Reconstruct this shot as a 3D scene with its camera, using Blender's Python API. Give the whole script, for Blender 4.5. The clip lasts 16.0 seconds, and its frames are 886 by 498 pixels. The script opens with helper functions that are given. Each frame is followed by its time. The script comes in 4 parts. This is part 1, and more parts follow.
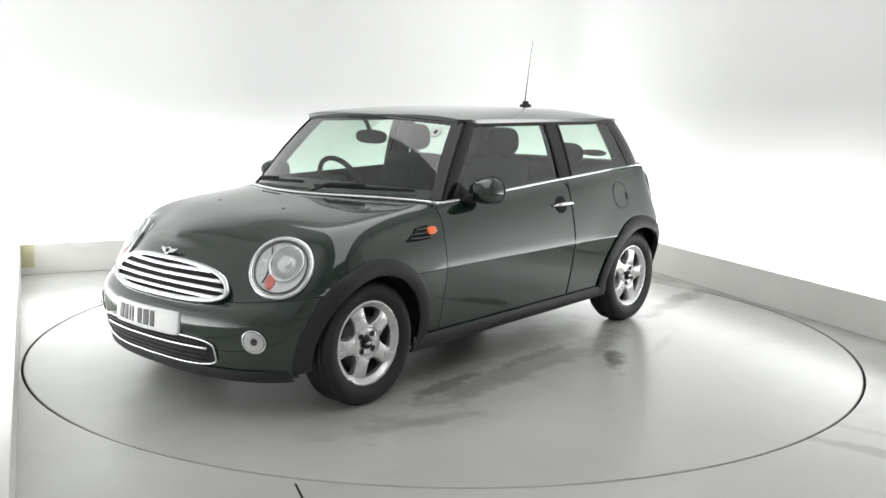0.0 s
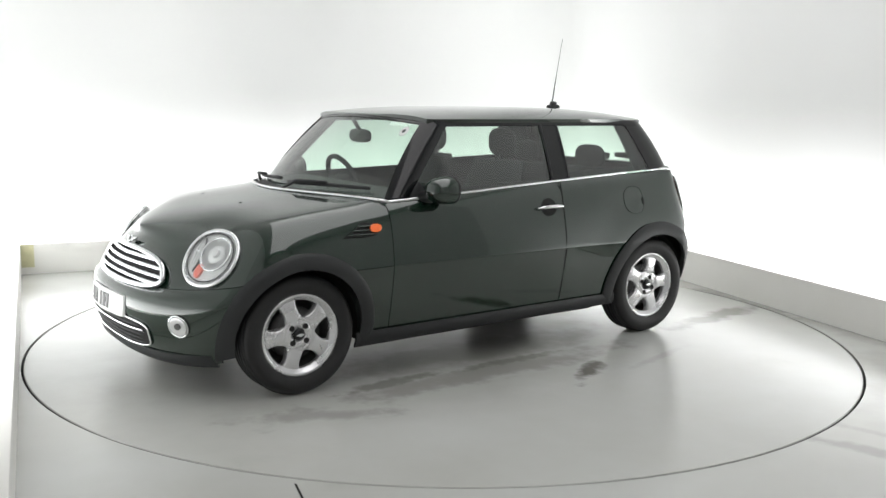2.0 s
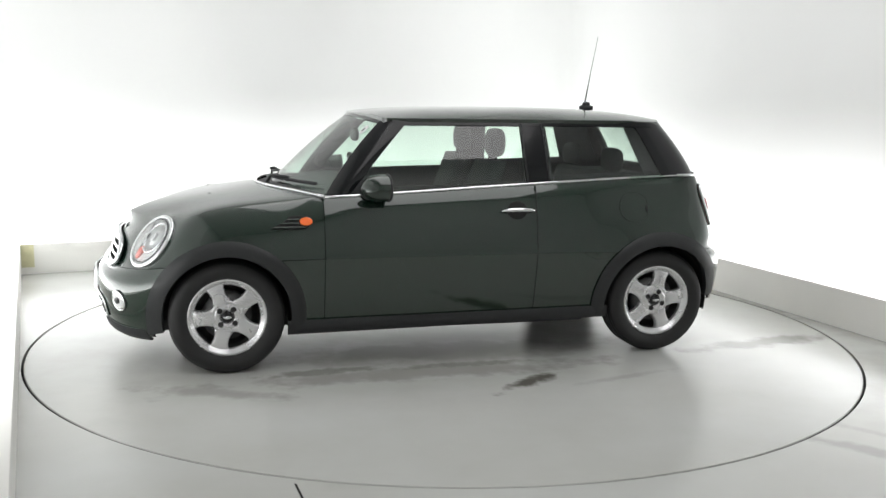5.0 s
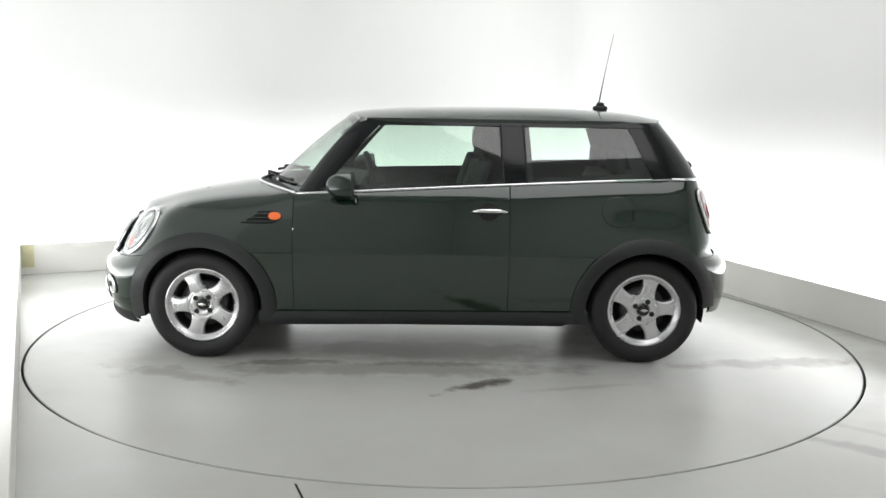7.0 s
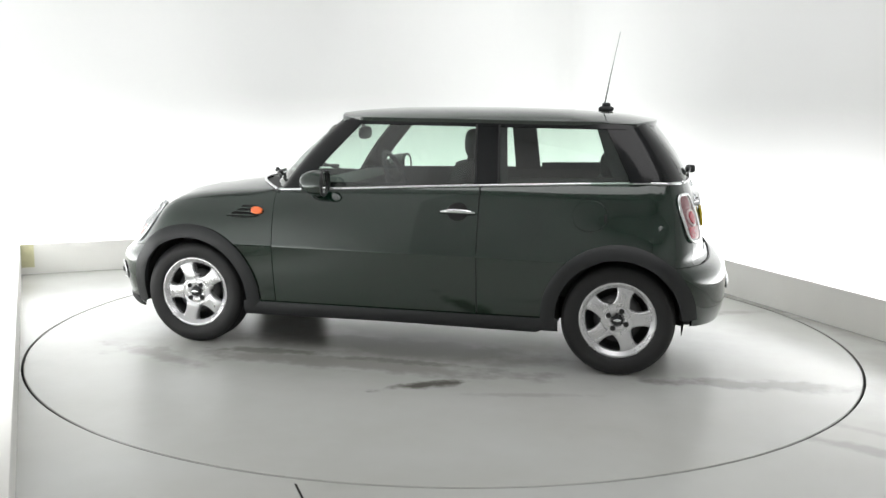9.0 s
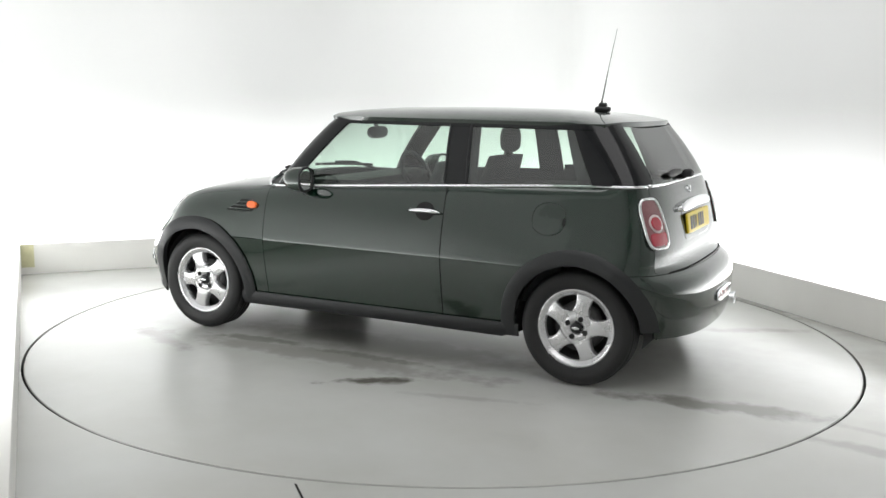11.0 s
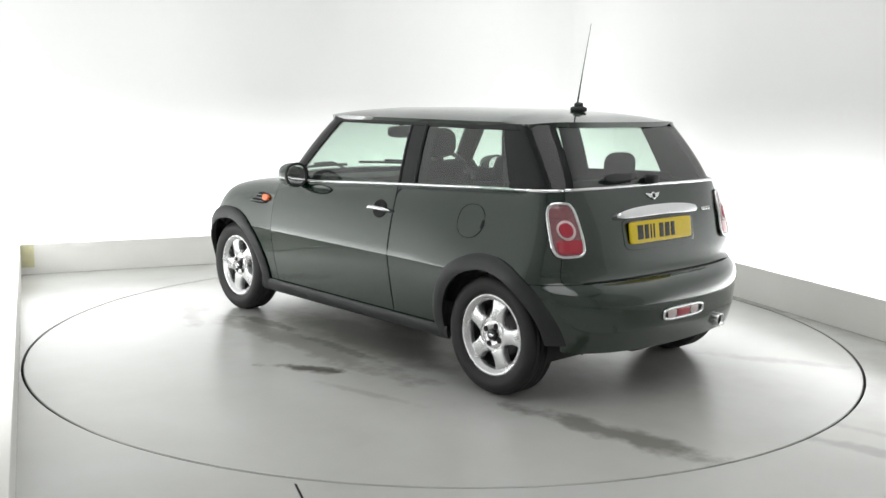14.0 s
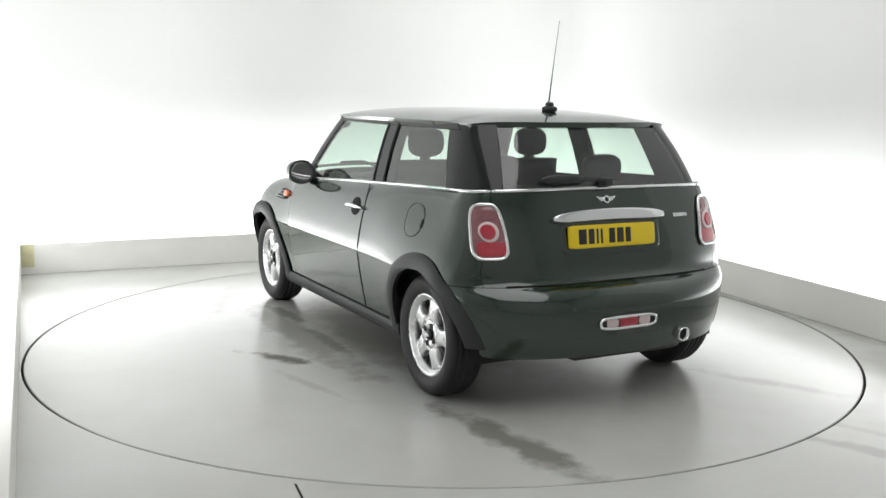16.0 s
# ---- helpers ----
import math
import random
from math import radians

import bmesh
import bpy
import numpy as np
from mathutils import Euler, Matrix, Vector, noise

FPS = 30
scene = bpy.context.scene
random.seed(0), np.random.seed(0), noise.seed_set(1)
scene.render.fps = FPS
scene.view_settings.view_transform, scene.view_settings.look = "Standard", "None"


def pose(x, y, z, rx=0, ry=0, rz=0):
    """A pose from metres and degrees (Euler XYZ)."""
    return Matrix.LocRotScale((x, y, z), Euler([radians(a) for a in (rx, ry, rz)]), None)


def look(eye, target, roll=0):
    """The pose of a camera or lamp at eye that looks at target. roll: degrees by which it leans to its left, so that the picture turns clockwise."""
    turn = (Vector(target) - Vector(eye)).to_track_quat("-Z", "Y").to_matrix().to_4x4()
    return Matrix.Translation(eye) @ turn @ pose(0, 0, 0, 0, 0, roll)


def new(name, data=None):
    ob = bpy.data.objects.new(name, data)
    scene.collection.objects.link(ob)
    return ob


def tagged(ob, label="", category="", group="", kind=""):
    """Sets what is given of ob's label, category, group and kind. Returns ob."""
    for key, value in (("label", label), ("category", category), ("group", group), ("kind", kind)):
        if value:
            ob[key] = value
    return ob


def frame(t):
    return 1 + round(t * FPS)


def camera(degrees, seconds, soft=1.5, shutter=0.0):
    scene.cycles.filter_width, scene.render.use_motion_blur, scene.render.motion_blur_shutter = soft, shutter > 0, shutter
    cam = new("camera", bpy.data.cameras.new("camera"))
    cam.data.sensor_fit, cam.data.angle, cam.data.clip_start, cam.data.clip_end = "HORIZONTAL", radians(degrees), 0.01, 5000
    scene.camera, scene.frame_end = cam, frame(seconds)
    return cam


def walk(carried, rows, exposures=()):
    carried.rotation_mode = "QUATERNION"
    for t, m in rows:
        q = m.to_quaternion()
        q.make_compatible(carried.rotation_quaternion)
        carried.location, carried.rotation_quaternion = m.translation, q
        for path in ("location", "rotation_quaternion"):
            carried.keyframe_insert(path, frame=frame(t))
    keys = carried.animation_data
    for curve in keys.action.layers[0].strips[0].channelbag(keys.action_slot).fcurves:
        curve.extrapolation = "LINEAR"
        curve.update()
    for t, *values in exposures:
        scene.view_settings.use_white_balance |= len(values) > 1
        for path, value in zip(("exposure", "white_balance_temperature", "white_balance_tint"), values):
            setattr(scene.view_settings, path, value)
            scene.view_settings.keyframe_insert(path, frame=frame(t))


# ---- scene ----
EXPOSURE = 0.0
# ---------------------------------------------------------------- camera
EYE = Vector((0.0, -5.8787, 1.4691))
YAW, PITCH, ROLL = radians(-0.1326), radians(-9.1067), 0.9587
AIM = EYE + Vector((math.sin(YAW) * math.cos(PITCH), math.cos(YAW) * math.cos(PITCH), math.sin(PITCH)))
cam = camera(49.98, 16.0, soft=1.5)
walk(cam, [(0.0, look(EYE, AIM, ROLL)), (16.0, look(EYE, AIM, ROLL))], [(0.0, EXPOSURE, 6500, 10), (16.0, EXPOSURE, 6500, 10)])

# ---------------------------------------------------------------- plan
TABLE_R = 2.446                    # turntable
GAP = 0.013                        # open joint round it
START, SPEED = -130.407, -6.9602   # its angle at the start, degrees a second
OX, OY = 1.3581, -0.1011           # front axle's middle on the turntable
A = Vector((-3.396, 1.603))        # corners of the room
B = Vector((1.190, 3.777))
C = Vector((4.75, -5.02))
D = Vector((0.456, -7.19))         # closes the room behind the camera
LEDGE_H = 0.26
BACK_LEDGE_H = 0.248
WALL_H = 4.2

# ---------------------------------------------------------------- light
world = bpy.data.worlds.new("world")
world.use_nodes = True
scene.world = world
world.node_tree.nodes["Background"].inputs[0].default_value = (0.85, 0.92, 1.0, 1)
world.node_tree.nodes["Background"].inputs[1].default_value = 0.05


def area_lamp(name, at, to, sx, sy, watts, colour):
    lamp = bpy.data.lights.new(name, "AREA")
    lamp.shape, lamp.size, lamp.size_y, lamp.energy, lamp.color = "RECTANGLE", sx, sy, watts, colour
    ob = new(name, lamp)
    ob.matrix_world = look(at, to)
    return ob

SOFT = (A + B + C + D) / 4
softbox = area_lamp("ceiling_softbox", (SOFT.x, SOFT.y, 4.05), (SOFT.x, SOFT.y, 0), 2.7, 7.6, 100, (1.0, 0.985, 0.99))
softbox.matrix_world = softbox.matrix_world @ pose(0, 0, 0, 0, 0, 22.3)


# ---------------------------------------------------------------- materials
def mat(name, colour, rough=0.5, metal=0.0, coat=0.0, noise_scale=0.0, noise_amount=0.0, bump=0.0, bump_scale=200.0, emit=0.0, spec=0.5):
    m = bpy.data.materials.new(name)
    m.use_nodes = True
    nt = m.node_tree
    b = nt.nodes["Principled BSDF"]
    b.inputs["Base Color"].default_value = (*colour, 1)
    b.inputs["Roughness"].default_value = rough
    b.inputs["Metallic"].default_value = metal
    b.inputs["Coat Weight"].default_value = coat
    b.inputs["Coat Roughness"].default_value = 0.04
    b.inputs["Specular IOR Level"].default_value = spec
    if emit:
        b.inputs["Emission Color"].default_value = (*colour, 1)
        b.inputs["Emission Strength"].default_value = emit
    tc = nt.nodes.new("ShaderNodeTexCoord")
    if noise_amount:
        n = nt.nodes.new("ShaderNodeTexNoise")
        n.inputs["Scale"].default_value, n.inputs["Detail"].default_value = noise_scale, 6
        nt.links.new(tc.outputs["Object"], n.inputs["Vector"])
        r = nt.nodes.new("ShaderNodeMapRange")
        r.inputs["To Min"].default_value, r.inputs["To Max"].default_value = 1 - noise_amount, 1 + noise_amount
        nt.links.new(n.outputs["Fac"], r.inputs["Value"])
        mx = nt.nodes.new("ShaderNodeMix")
        mx.data_type, mx.blend_type = "RGBA", "MULTIPLY"
        mx.inputs["Factor"].default_value = 1
        mx.inputs["A"].default_value = (*colour, 1)
        nt.links.new(r.outputs["Result"], mx.inputs["B"])
        nt.links.new(mx.outputs["Result"], b.inputs["Base Color"])
        rr = nt.nodes.new("ShaderNodeMapRange")
        rr.inputs["To Min"].default_value, rr.inputs["To Max"].default_value = max(rough - 0.06, 0.02), min(rough + 0.08, 1)
        nt.links.new(n.outputs["Fac"], rr.inputs["Value"])
        nt.links.new(rr.outputs["Result"], b.inputs["Roughness"])
    if bump:
        n2 = nt.nodes.new("ShaderNodeTexNoise")
        n2.inputs["Scale"].default_value = bump_scale
        nt.links.new(tc.outputs["Object"], n2.inputs["Vector"])
        bp = nt.nodes.new("ShaderNodeBump")
        bp.inputs["Strength"].default_value, bp.inputs["Distance"].default_value = bump, 0.002
        nt.links.new(n2.outputs["Fac"], bp.inputs["Height"])
        nt.links.new(bp.outputs["Normal"], b.inputs["Normal"])
    return m


def glass_mat(name, tint, gloss_rough=0.02, least=0.13):
    m = bpy.data.materials.new(name)
    m.use_nodes = True
    nt = m.node_tree
    nt.nodes.remove(nt.nodes["Principled BSDF"])
    out = nt.nodes["Material Output"]
    t = nt.nodes.new("ShaderNodeBsdfTransparent")
    t.inputs[0].default_value = (*tint, 1)
    g = nt.nodes.new("ShaderNodeBsdfGlossy")
    g.inputs["Roughness"].default_value = gloss_rough
    lw = nt.nodes.new("ShaderNodeLayerWeight")
    lw.inputs[0].default_value = 0.5
    pw = nt.nodes.new("ShaderNodeMath")
    pw.operation = "POWER"
    pw.inputs[1].default_value = 4.0
    nt.links.new(lw.outputs["Facing"], pw.inputs[0])
    f = nt.nodes.new("ShaderNodeMapRange")
    f.inputs["To Min"].default_value, f.inputs["To Max"].default_value = least, 1.0
    nt.links.new(pw.outputs[0], f.inputs["Value"])
    mx = nt.nodes.new("ShaderNodeMixShader")
    nt.links.new(f.outputs[0], mx.inputs[0])
    nt.links.new(t.outputs[0], mx.inputs[1])
    nt.links.new(g.outputs[0], mx.inputs[2])
    nt.links.new(mx.outputs[0], out.inputs[0])
    return m


def floor_mat(name, seed, stains_and_shade):
    """Grey-green painted concrete, scuffed and slightly wet-looking. The list holds dirt and painted under-car shade as
    (x, y, along, across, angle, dark) in the object's space.
    """
    m = bpy.data.materials.new(name)
    m.use_nodes = True
    nt = m.node_tree
    b = nt.nodes["Principled BSDF"]
    tc = nt.nodes.new("ShaderNodeTexCoord")

    def node(kind, **inputs):
        n = nt.nodes.new(kind)
        for k, v in inputs.items():
            n.inputs[k.replace("_", " ")].default_value = v
        return n

    def math_node(op, a, c):
        n = nt.nodes.new("ShaderNodeMath")
        n.operation = op
        for i, v in enumerate((a, c)):
            if isinstance(v, (int, float)):
                n.inputs[i].default_value = v
            else:
                nt.links.new(v, n.inputs[i])
        return n.outputs[0]

    off = nt.nodes.new("ShaderNodeMapping")
    off.inputs["Location"].default_value = (seed, seed * 0.7, 0)
    nt.links.new(tc.outputs["Object"], off.inputs["Vector"])
    big = node("ShaderNodeTexNoise", Scale=0.9, Detail=5.0, Roughness=0.55)
    fine = node("ShaderNodeTexNoise", Scale=6.0, Detail=4.0, Roughness=0.5)
    for n in (big, fine):
        nt.links.new(off.outputs[0], n.inputs["Vector"])
    ramp = nt.nodes.new("ShaderNodeValToRGB")
    ramp.color_ramp.elements[0].position, ramp.color_ramp.elements[0].color = 0.25, FLOOR_DARK
    ramp.color_ramp.elements[1].position, ramp.color_ramp.elements[1].color = 0.72, FLOOR_LIGHT
    worn = ramp.color_ramp.elements.new(0.42)
    worn.color = FLOOR_WORN
    both = math_node("ADD", math_node("MULTIPLY", big.outputs["Fac"], 0.88), math_node("MULTIPLY", fine.outputs["Fac"], 0.12))
    nt.links.new(both, ramp.inputs["Fac"])
    total = None
    edge = node("ShaderNodeTexNoise", Scale=5.0, Detail=4.0, Roughness=0.55)
    nt.links.new(off.outputs[0], edge.inputs["Vector"])
    grain = node("ShaderNodeTexNoise", Scale=17.0, Detail=5.0, Roughness=0.6)
    nt.links.new(off.outputs[0], grain.inputs["Vector"])
    for x, y, along, across, angle, dark in stains_and_shade:
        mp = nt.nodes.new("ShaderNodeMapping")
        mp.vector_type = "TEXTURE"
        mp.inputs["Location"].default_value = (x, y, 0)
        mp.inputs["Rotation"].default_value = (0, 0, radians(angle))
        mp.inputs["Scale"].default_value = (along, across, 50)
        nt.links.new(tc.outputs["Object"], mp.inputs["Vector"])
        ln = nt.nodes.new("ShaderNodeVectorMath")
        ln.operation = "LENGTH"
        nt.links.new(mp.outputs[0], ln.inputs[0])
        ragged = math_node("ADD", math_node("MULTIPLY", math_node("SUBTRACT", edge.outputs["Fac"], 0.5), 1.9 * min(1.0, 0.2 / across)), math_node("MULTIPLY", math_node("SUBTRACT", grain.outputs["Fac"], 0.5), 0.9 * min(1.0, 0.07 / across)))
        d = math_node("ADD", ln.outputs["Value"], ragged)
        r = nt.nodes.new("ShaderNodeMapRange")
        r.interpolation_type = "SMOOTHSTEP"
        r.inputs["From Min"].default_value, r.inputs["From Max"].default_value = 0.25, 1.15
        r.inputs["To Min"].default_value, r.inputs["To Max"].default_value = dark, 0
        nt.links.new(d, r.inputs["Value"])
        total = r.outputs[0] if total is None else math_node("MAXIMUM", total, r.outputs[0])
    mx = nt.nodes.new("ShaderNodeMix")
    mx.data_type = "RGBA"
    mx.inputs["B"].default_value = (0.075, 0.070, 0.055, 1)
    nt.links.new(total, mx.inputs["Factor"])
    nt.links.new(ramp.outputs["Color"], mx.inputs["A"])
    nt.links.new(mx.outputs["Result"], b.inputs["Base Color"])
    rr = nt.nodes.new("ShaderNodeMapRange")
    rr.inputs["From Min"].default_value, rr.inputs["From Max"].default_value = 0.3, 0.7
    rr.inputs["To Min"].default_value, rr.inputs["To Max"].default_value = 0.24, 0.27
    nt.links.new(both, rr.inputs["Value"])
    nt.links.new(rr.outputs[0], b.inputs["Roughness"])
    b.inputs["Specular IOR Level"].default_value = 0.38
    return m


FLOOR_DARK, FLOOR_WORN, FLOOR_LIGHT = (0.42, 0.43, 0.40, 1), (0.50, 0.505, 0.475, 1), (0.55, 0.565, 0.545, 1)
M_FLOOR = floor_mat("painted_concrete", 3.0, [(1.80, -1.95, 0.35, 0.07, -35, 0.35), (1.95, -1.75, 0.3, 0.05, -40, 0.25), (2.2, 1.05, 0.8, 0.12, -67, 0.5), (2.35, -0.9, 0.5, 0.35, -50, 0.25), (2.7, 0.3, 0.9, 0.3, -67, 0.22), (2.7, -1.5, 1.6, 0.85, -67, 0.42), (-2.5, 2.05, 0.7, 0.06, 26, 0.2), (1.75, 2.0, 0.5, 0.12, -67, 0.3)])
# Scuffs and dirt, plus shade painted under the car as broad soft ellipses.
M_DISC = floor_mat("scuffed_shaded_turntable_concrete", 11.0, [
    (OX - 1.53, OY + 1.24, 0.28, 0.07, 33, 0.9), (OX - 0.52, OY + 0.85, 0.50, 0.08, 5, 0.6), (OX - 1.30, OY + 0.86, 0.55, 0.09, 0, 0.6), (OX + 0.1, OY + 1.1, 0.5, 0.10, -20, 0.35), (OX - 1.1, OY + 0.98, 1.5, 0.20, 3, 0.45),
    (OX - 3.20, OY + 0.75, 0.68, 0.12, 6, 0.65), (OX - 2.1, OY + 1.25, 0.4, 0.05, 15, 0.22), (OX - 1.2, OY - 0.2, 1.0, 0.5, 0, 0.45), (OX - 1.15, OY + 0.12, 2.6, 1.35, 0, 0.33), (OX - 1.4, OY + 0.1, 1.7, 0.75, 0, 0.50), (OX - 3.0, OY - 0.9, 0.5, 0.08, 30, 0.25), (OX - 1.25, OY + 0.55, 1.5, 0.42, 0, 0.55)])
M_GAP = mat("dark_gap", (0.02, 0.02, 0.02), 0.9)
M_BAND = mat("black_edge_band", (0.012, 0.012, 0.012), 0.9)
M_LEDGE = mat("white_board", (0.80, 0.795, 0.76), 0.45, noise_scale=3, noise_amount=0.06)
M_TAPE = mat("yellowed_tape", (0.62, 0.60, 0.38), 0.5, noise_scale=25, noise_amount=0.15)
# Added unseen walls; their tone is set for the reflections in the car.
M_PLAINWALL = mat("pale_wall", (0.67, 0.675, 0.67), 0.8, noise_scale=1.2, noise_amount=0.1)
M_CEIL = mat("white_ceiling", (0.65, 0.65, 0.65), 0.8, noise_scale=1.2, noise_amount=0.03)
M_PAINT = mat("dark_green_metallic_paint", (0.0028, 0.0172, 0.0088), 0.34, metal=0.3, coat=1.0, noise_scale=900, noise_amount=0.2, spec=0.1)
M_PAINT.node_tree.nodes["Principled BSDF"].inputs["Coat IOR"].default_value = 1.8
M_BLACKGLOSS = mat("gloss_black_trim", (0.008, 0.009, 0.010), 0.12, coat=0.3, spec=0.3, noise_scale=30, noise_amount=0.1)
M_PLASTIC = mat("black_moulded_plastic", (0.018, 0.0195, 0.0205), 0.5, noise_scale=60, noise_amount=0.15, bump=0.2, bump_scale=500)
M_RUBBER = mat("tyre_rubber", (0.013, 0.013, 0.0135), 0.6, noise_scale=40, noise_amount=0.25, bump=0.2, bump_scale=300)
M_ALLOY = mat("silver_alloy", (0.74, 0.74, 0.75), 0.26, metal=0.75, noise_scale=8, noise_amount=0.02)
M_CHROME = mat("chrome", (0.86, 0.87, 0.88), 0.08, metal=1.0, noise_scale=30, noise_amount=0.03)
M_GLASS = glass_mat("green_tinted_glass", (0.76, 0.87, 0.80))
M_REARGLASS = glass_mat("tinted_rear_glass", (0.74, 0.83, 0.77))
M_CLEAR = glass_mat("clear_lens", (0.98, 0.99, 0.99), 0.02, 0.09)
M_RED = mat("red_lens", (0.45, 0.022, 0.045), 0.12, coat=1.0, noise_scale=60, noise_amount=0.2)
M_PINK = mat("pale_lens", (0.74, 0.60, 0.60), 0.15, coat=1.0, noise_scale=60, noise_amount=0.1)
M_SMOKE = mat("smoked_pink_lens", (0.26, 0.10, 0.11), 0.12, coat=1.0, noise_scale=60, noise_amount=0.2)
M_AMBER = mat("amber_lens", (0.85, 0.16, 0.03), 0.2, coat=1.0, noise_scale=80, noise_amount=0.15, emit=0.25)
M_BULB = mat("red_orange_bulb", (0.8, 0.20, 0.15), 0.25, noise_scale=60, noise_amount=0.1)
M_REFLECTOR = mat("lamp_reflector", (0.80, 0.81, 0.81), 0.24, metal=0.45, noise_scale=20, noise_amount=0.12)
M_YPLATE = mat("yellow_plate", (0.84, 0.63, 0.02), 0.35, noise_scale=40, noise_amount=0.06)
M_WPLATE = mat("white_plate", (0.72, 0.73, 0.72), 0.35, noise_scale=40, noise_amount=0.05)
M_INK = mat("black_ink", (0.02, 0.02, 0.02), 0.4)
M_CABIN = mat("dark_cabin_cloth", (0.036, 0.043, 0.043), 0.8, noise_scale=120, noise_amount=0.25, bump=0.2, bump_scale=400)
M_DASH = mat("dark_dashboard", (0.05, 0.057, 0.057), 0.6, noise_scale=80, noise_amount=0.15)
M_STICKER = mat("white_sticker", (0.75, 0.76, 0.75), 0.5, noise_scale=60, noise_amount=0.05)
M_MIRROR = mat("mirror_glass", (0.9, 0.9, 0.9), 0.02, metal=1.0)
# Darker alloy: the shade inside the wheel is put into the colour.
M_BARREL = mat("shaded_alloy_barrel", (0.10, 0.10, 0.10), 0.5, metal=0.5, noise_scale=40, noise_amount=0.3)
M_DISCBRAKE = mat("brake_steel", (0.09, 0.09, 0.09), 0.45, metal=0.8, noise_scale=80, noise_amount=0.3)


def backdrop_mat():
    """White fabric whose lighting is put in as its own glow: brightest low down and at the corners, dimmer towards the
    top, the ends and in broad patches.
    """
    m = bpy.data.materials.new("glowing_white_fabric")
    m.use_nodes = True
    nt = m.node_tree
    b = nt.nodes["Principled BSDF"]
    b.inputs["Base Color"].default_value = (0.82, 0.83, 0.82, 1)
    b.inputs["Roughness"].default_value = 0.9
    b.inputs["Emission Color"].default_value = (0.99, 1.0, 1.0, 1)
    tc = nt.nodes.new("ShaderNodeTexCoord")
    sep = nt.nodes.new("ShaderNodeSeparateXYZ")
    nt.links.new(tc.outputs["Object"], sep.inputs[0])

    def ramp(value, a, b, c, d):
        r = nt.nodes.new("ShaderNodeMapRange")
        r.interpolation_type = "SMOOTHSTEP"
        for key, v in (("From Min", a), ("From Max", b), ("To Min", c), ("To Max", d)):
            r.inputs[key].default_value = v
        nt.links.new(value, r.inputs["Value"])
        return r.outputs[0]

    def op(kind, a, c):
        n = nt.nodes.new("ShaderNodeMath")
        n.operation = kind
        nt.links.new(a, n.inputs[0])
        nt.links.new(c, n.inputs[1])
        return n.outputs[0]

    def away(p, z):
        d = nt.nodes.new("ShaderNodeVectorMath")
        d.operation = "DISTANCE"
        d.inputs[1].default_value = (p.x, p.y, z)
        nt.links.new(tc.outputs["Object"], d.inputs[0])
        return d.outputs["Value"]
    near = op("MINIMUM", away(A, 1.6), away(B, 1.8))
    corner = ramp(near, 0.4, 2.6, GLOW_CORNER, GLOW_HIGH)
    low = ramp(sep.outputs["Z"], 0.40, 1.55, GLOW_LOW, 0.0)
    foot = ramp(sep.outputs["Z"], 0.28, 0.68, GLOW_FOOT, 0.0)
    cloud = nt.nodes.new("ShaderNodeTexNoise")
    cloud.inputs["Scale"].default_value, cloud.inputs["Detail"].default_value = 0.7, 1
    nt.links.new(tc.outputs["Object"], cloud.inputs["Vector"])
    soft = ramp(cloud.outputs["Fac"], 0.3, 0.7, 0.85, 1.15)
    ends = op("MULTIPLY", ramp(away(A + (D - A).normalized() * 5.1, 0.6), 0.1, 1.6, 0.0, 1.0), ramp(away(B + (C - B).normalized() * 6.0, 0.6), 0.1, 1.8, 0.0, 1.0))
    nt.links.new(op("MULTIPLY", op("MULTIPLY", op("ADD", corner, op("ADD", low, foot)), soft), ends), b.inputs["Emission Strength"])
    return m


# Emission levels stand in for unseen lamps lighting the backdrop's foot and corners.
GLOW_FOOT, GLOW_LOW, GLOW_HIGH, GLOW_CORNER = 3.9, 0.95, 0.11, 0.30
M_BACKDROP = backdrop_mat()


# ---------------------------------------------------------------- mesh helpers
def finish(name, bm, material, smooth=True):
    bmesh.ops.recalc_face_normals(bm, faces=bm.faces[:])
    for f in bm.faces:
        f.smooth = smooth
    me = bpy.data.meshes.new(name)
    bm.to_mesh(me)
    bm.free()
    me.materials.append(material)
    return me


def part(name, bm, material, parent, label="", smooth=True):
    ob = new(name, finish(name, bm, material, smooth))
    ob.parent = parent
    if parent.name.startswith("car") and parent.type == "EMPTY":
        ob.location = (OX, OY, 0)
    return tagged(ob, label)


def structure(name, bm, material, label, category, smooth=False):
    return tagged(new(name, finish(name, bm, material, smooth)), label, category, kind="structure")


def box(bm, lo, hi, bevel=0.0, m=None):
    r = bmesh.ops.create_cube(bm, size=1)
    vs = r["verts"]
    for v in vs:
        v.co = Vector([lo[i] + (v.co[i] + 0.5) * (hi[i] - lo[i]) for i in range(3)])
    if bevel:
        es = list({e for v in vs for e in v.link_edges})
        rb = bmesh.ops.bevel(bm, geom=es, offset=bevel, segments=2, affect="EDGES", profile=0.5)
        vs = list({v for f in rb["faces"] for v in f.verts} | {v for v in vs if v.is_valid})
    if m is not None:
        bmesh.ops.transform(bm, matrix=m, verts=vs)
    return bm


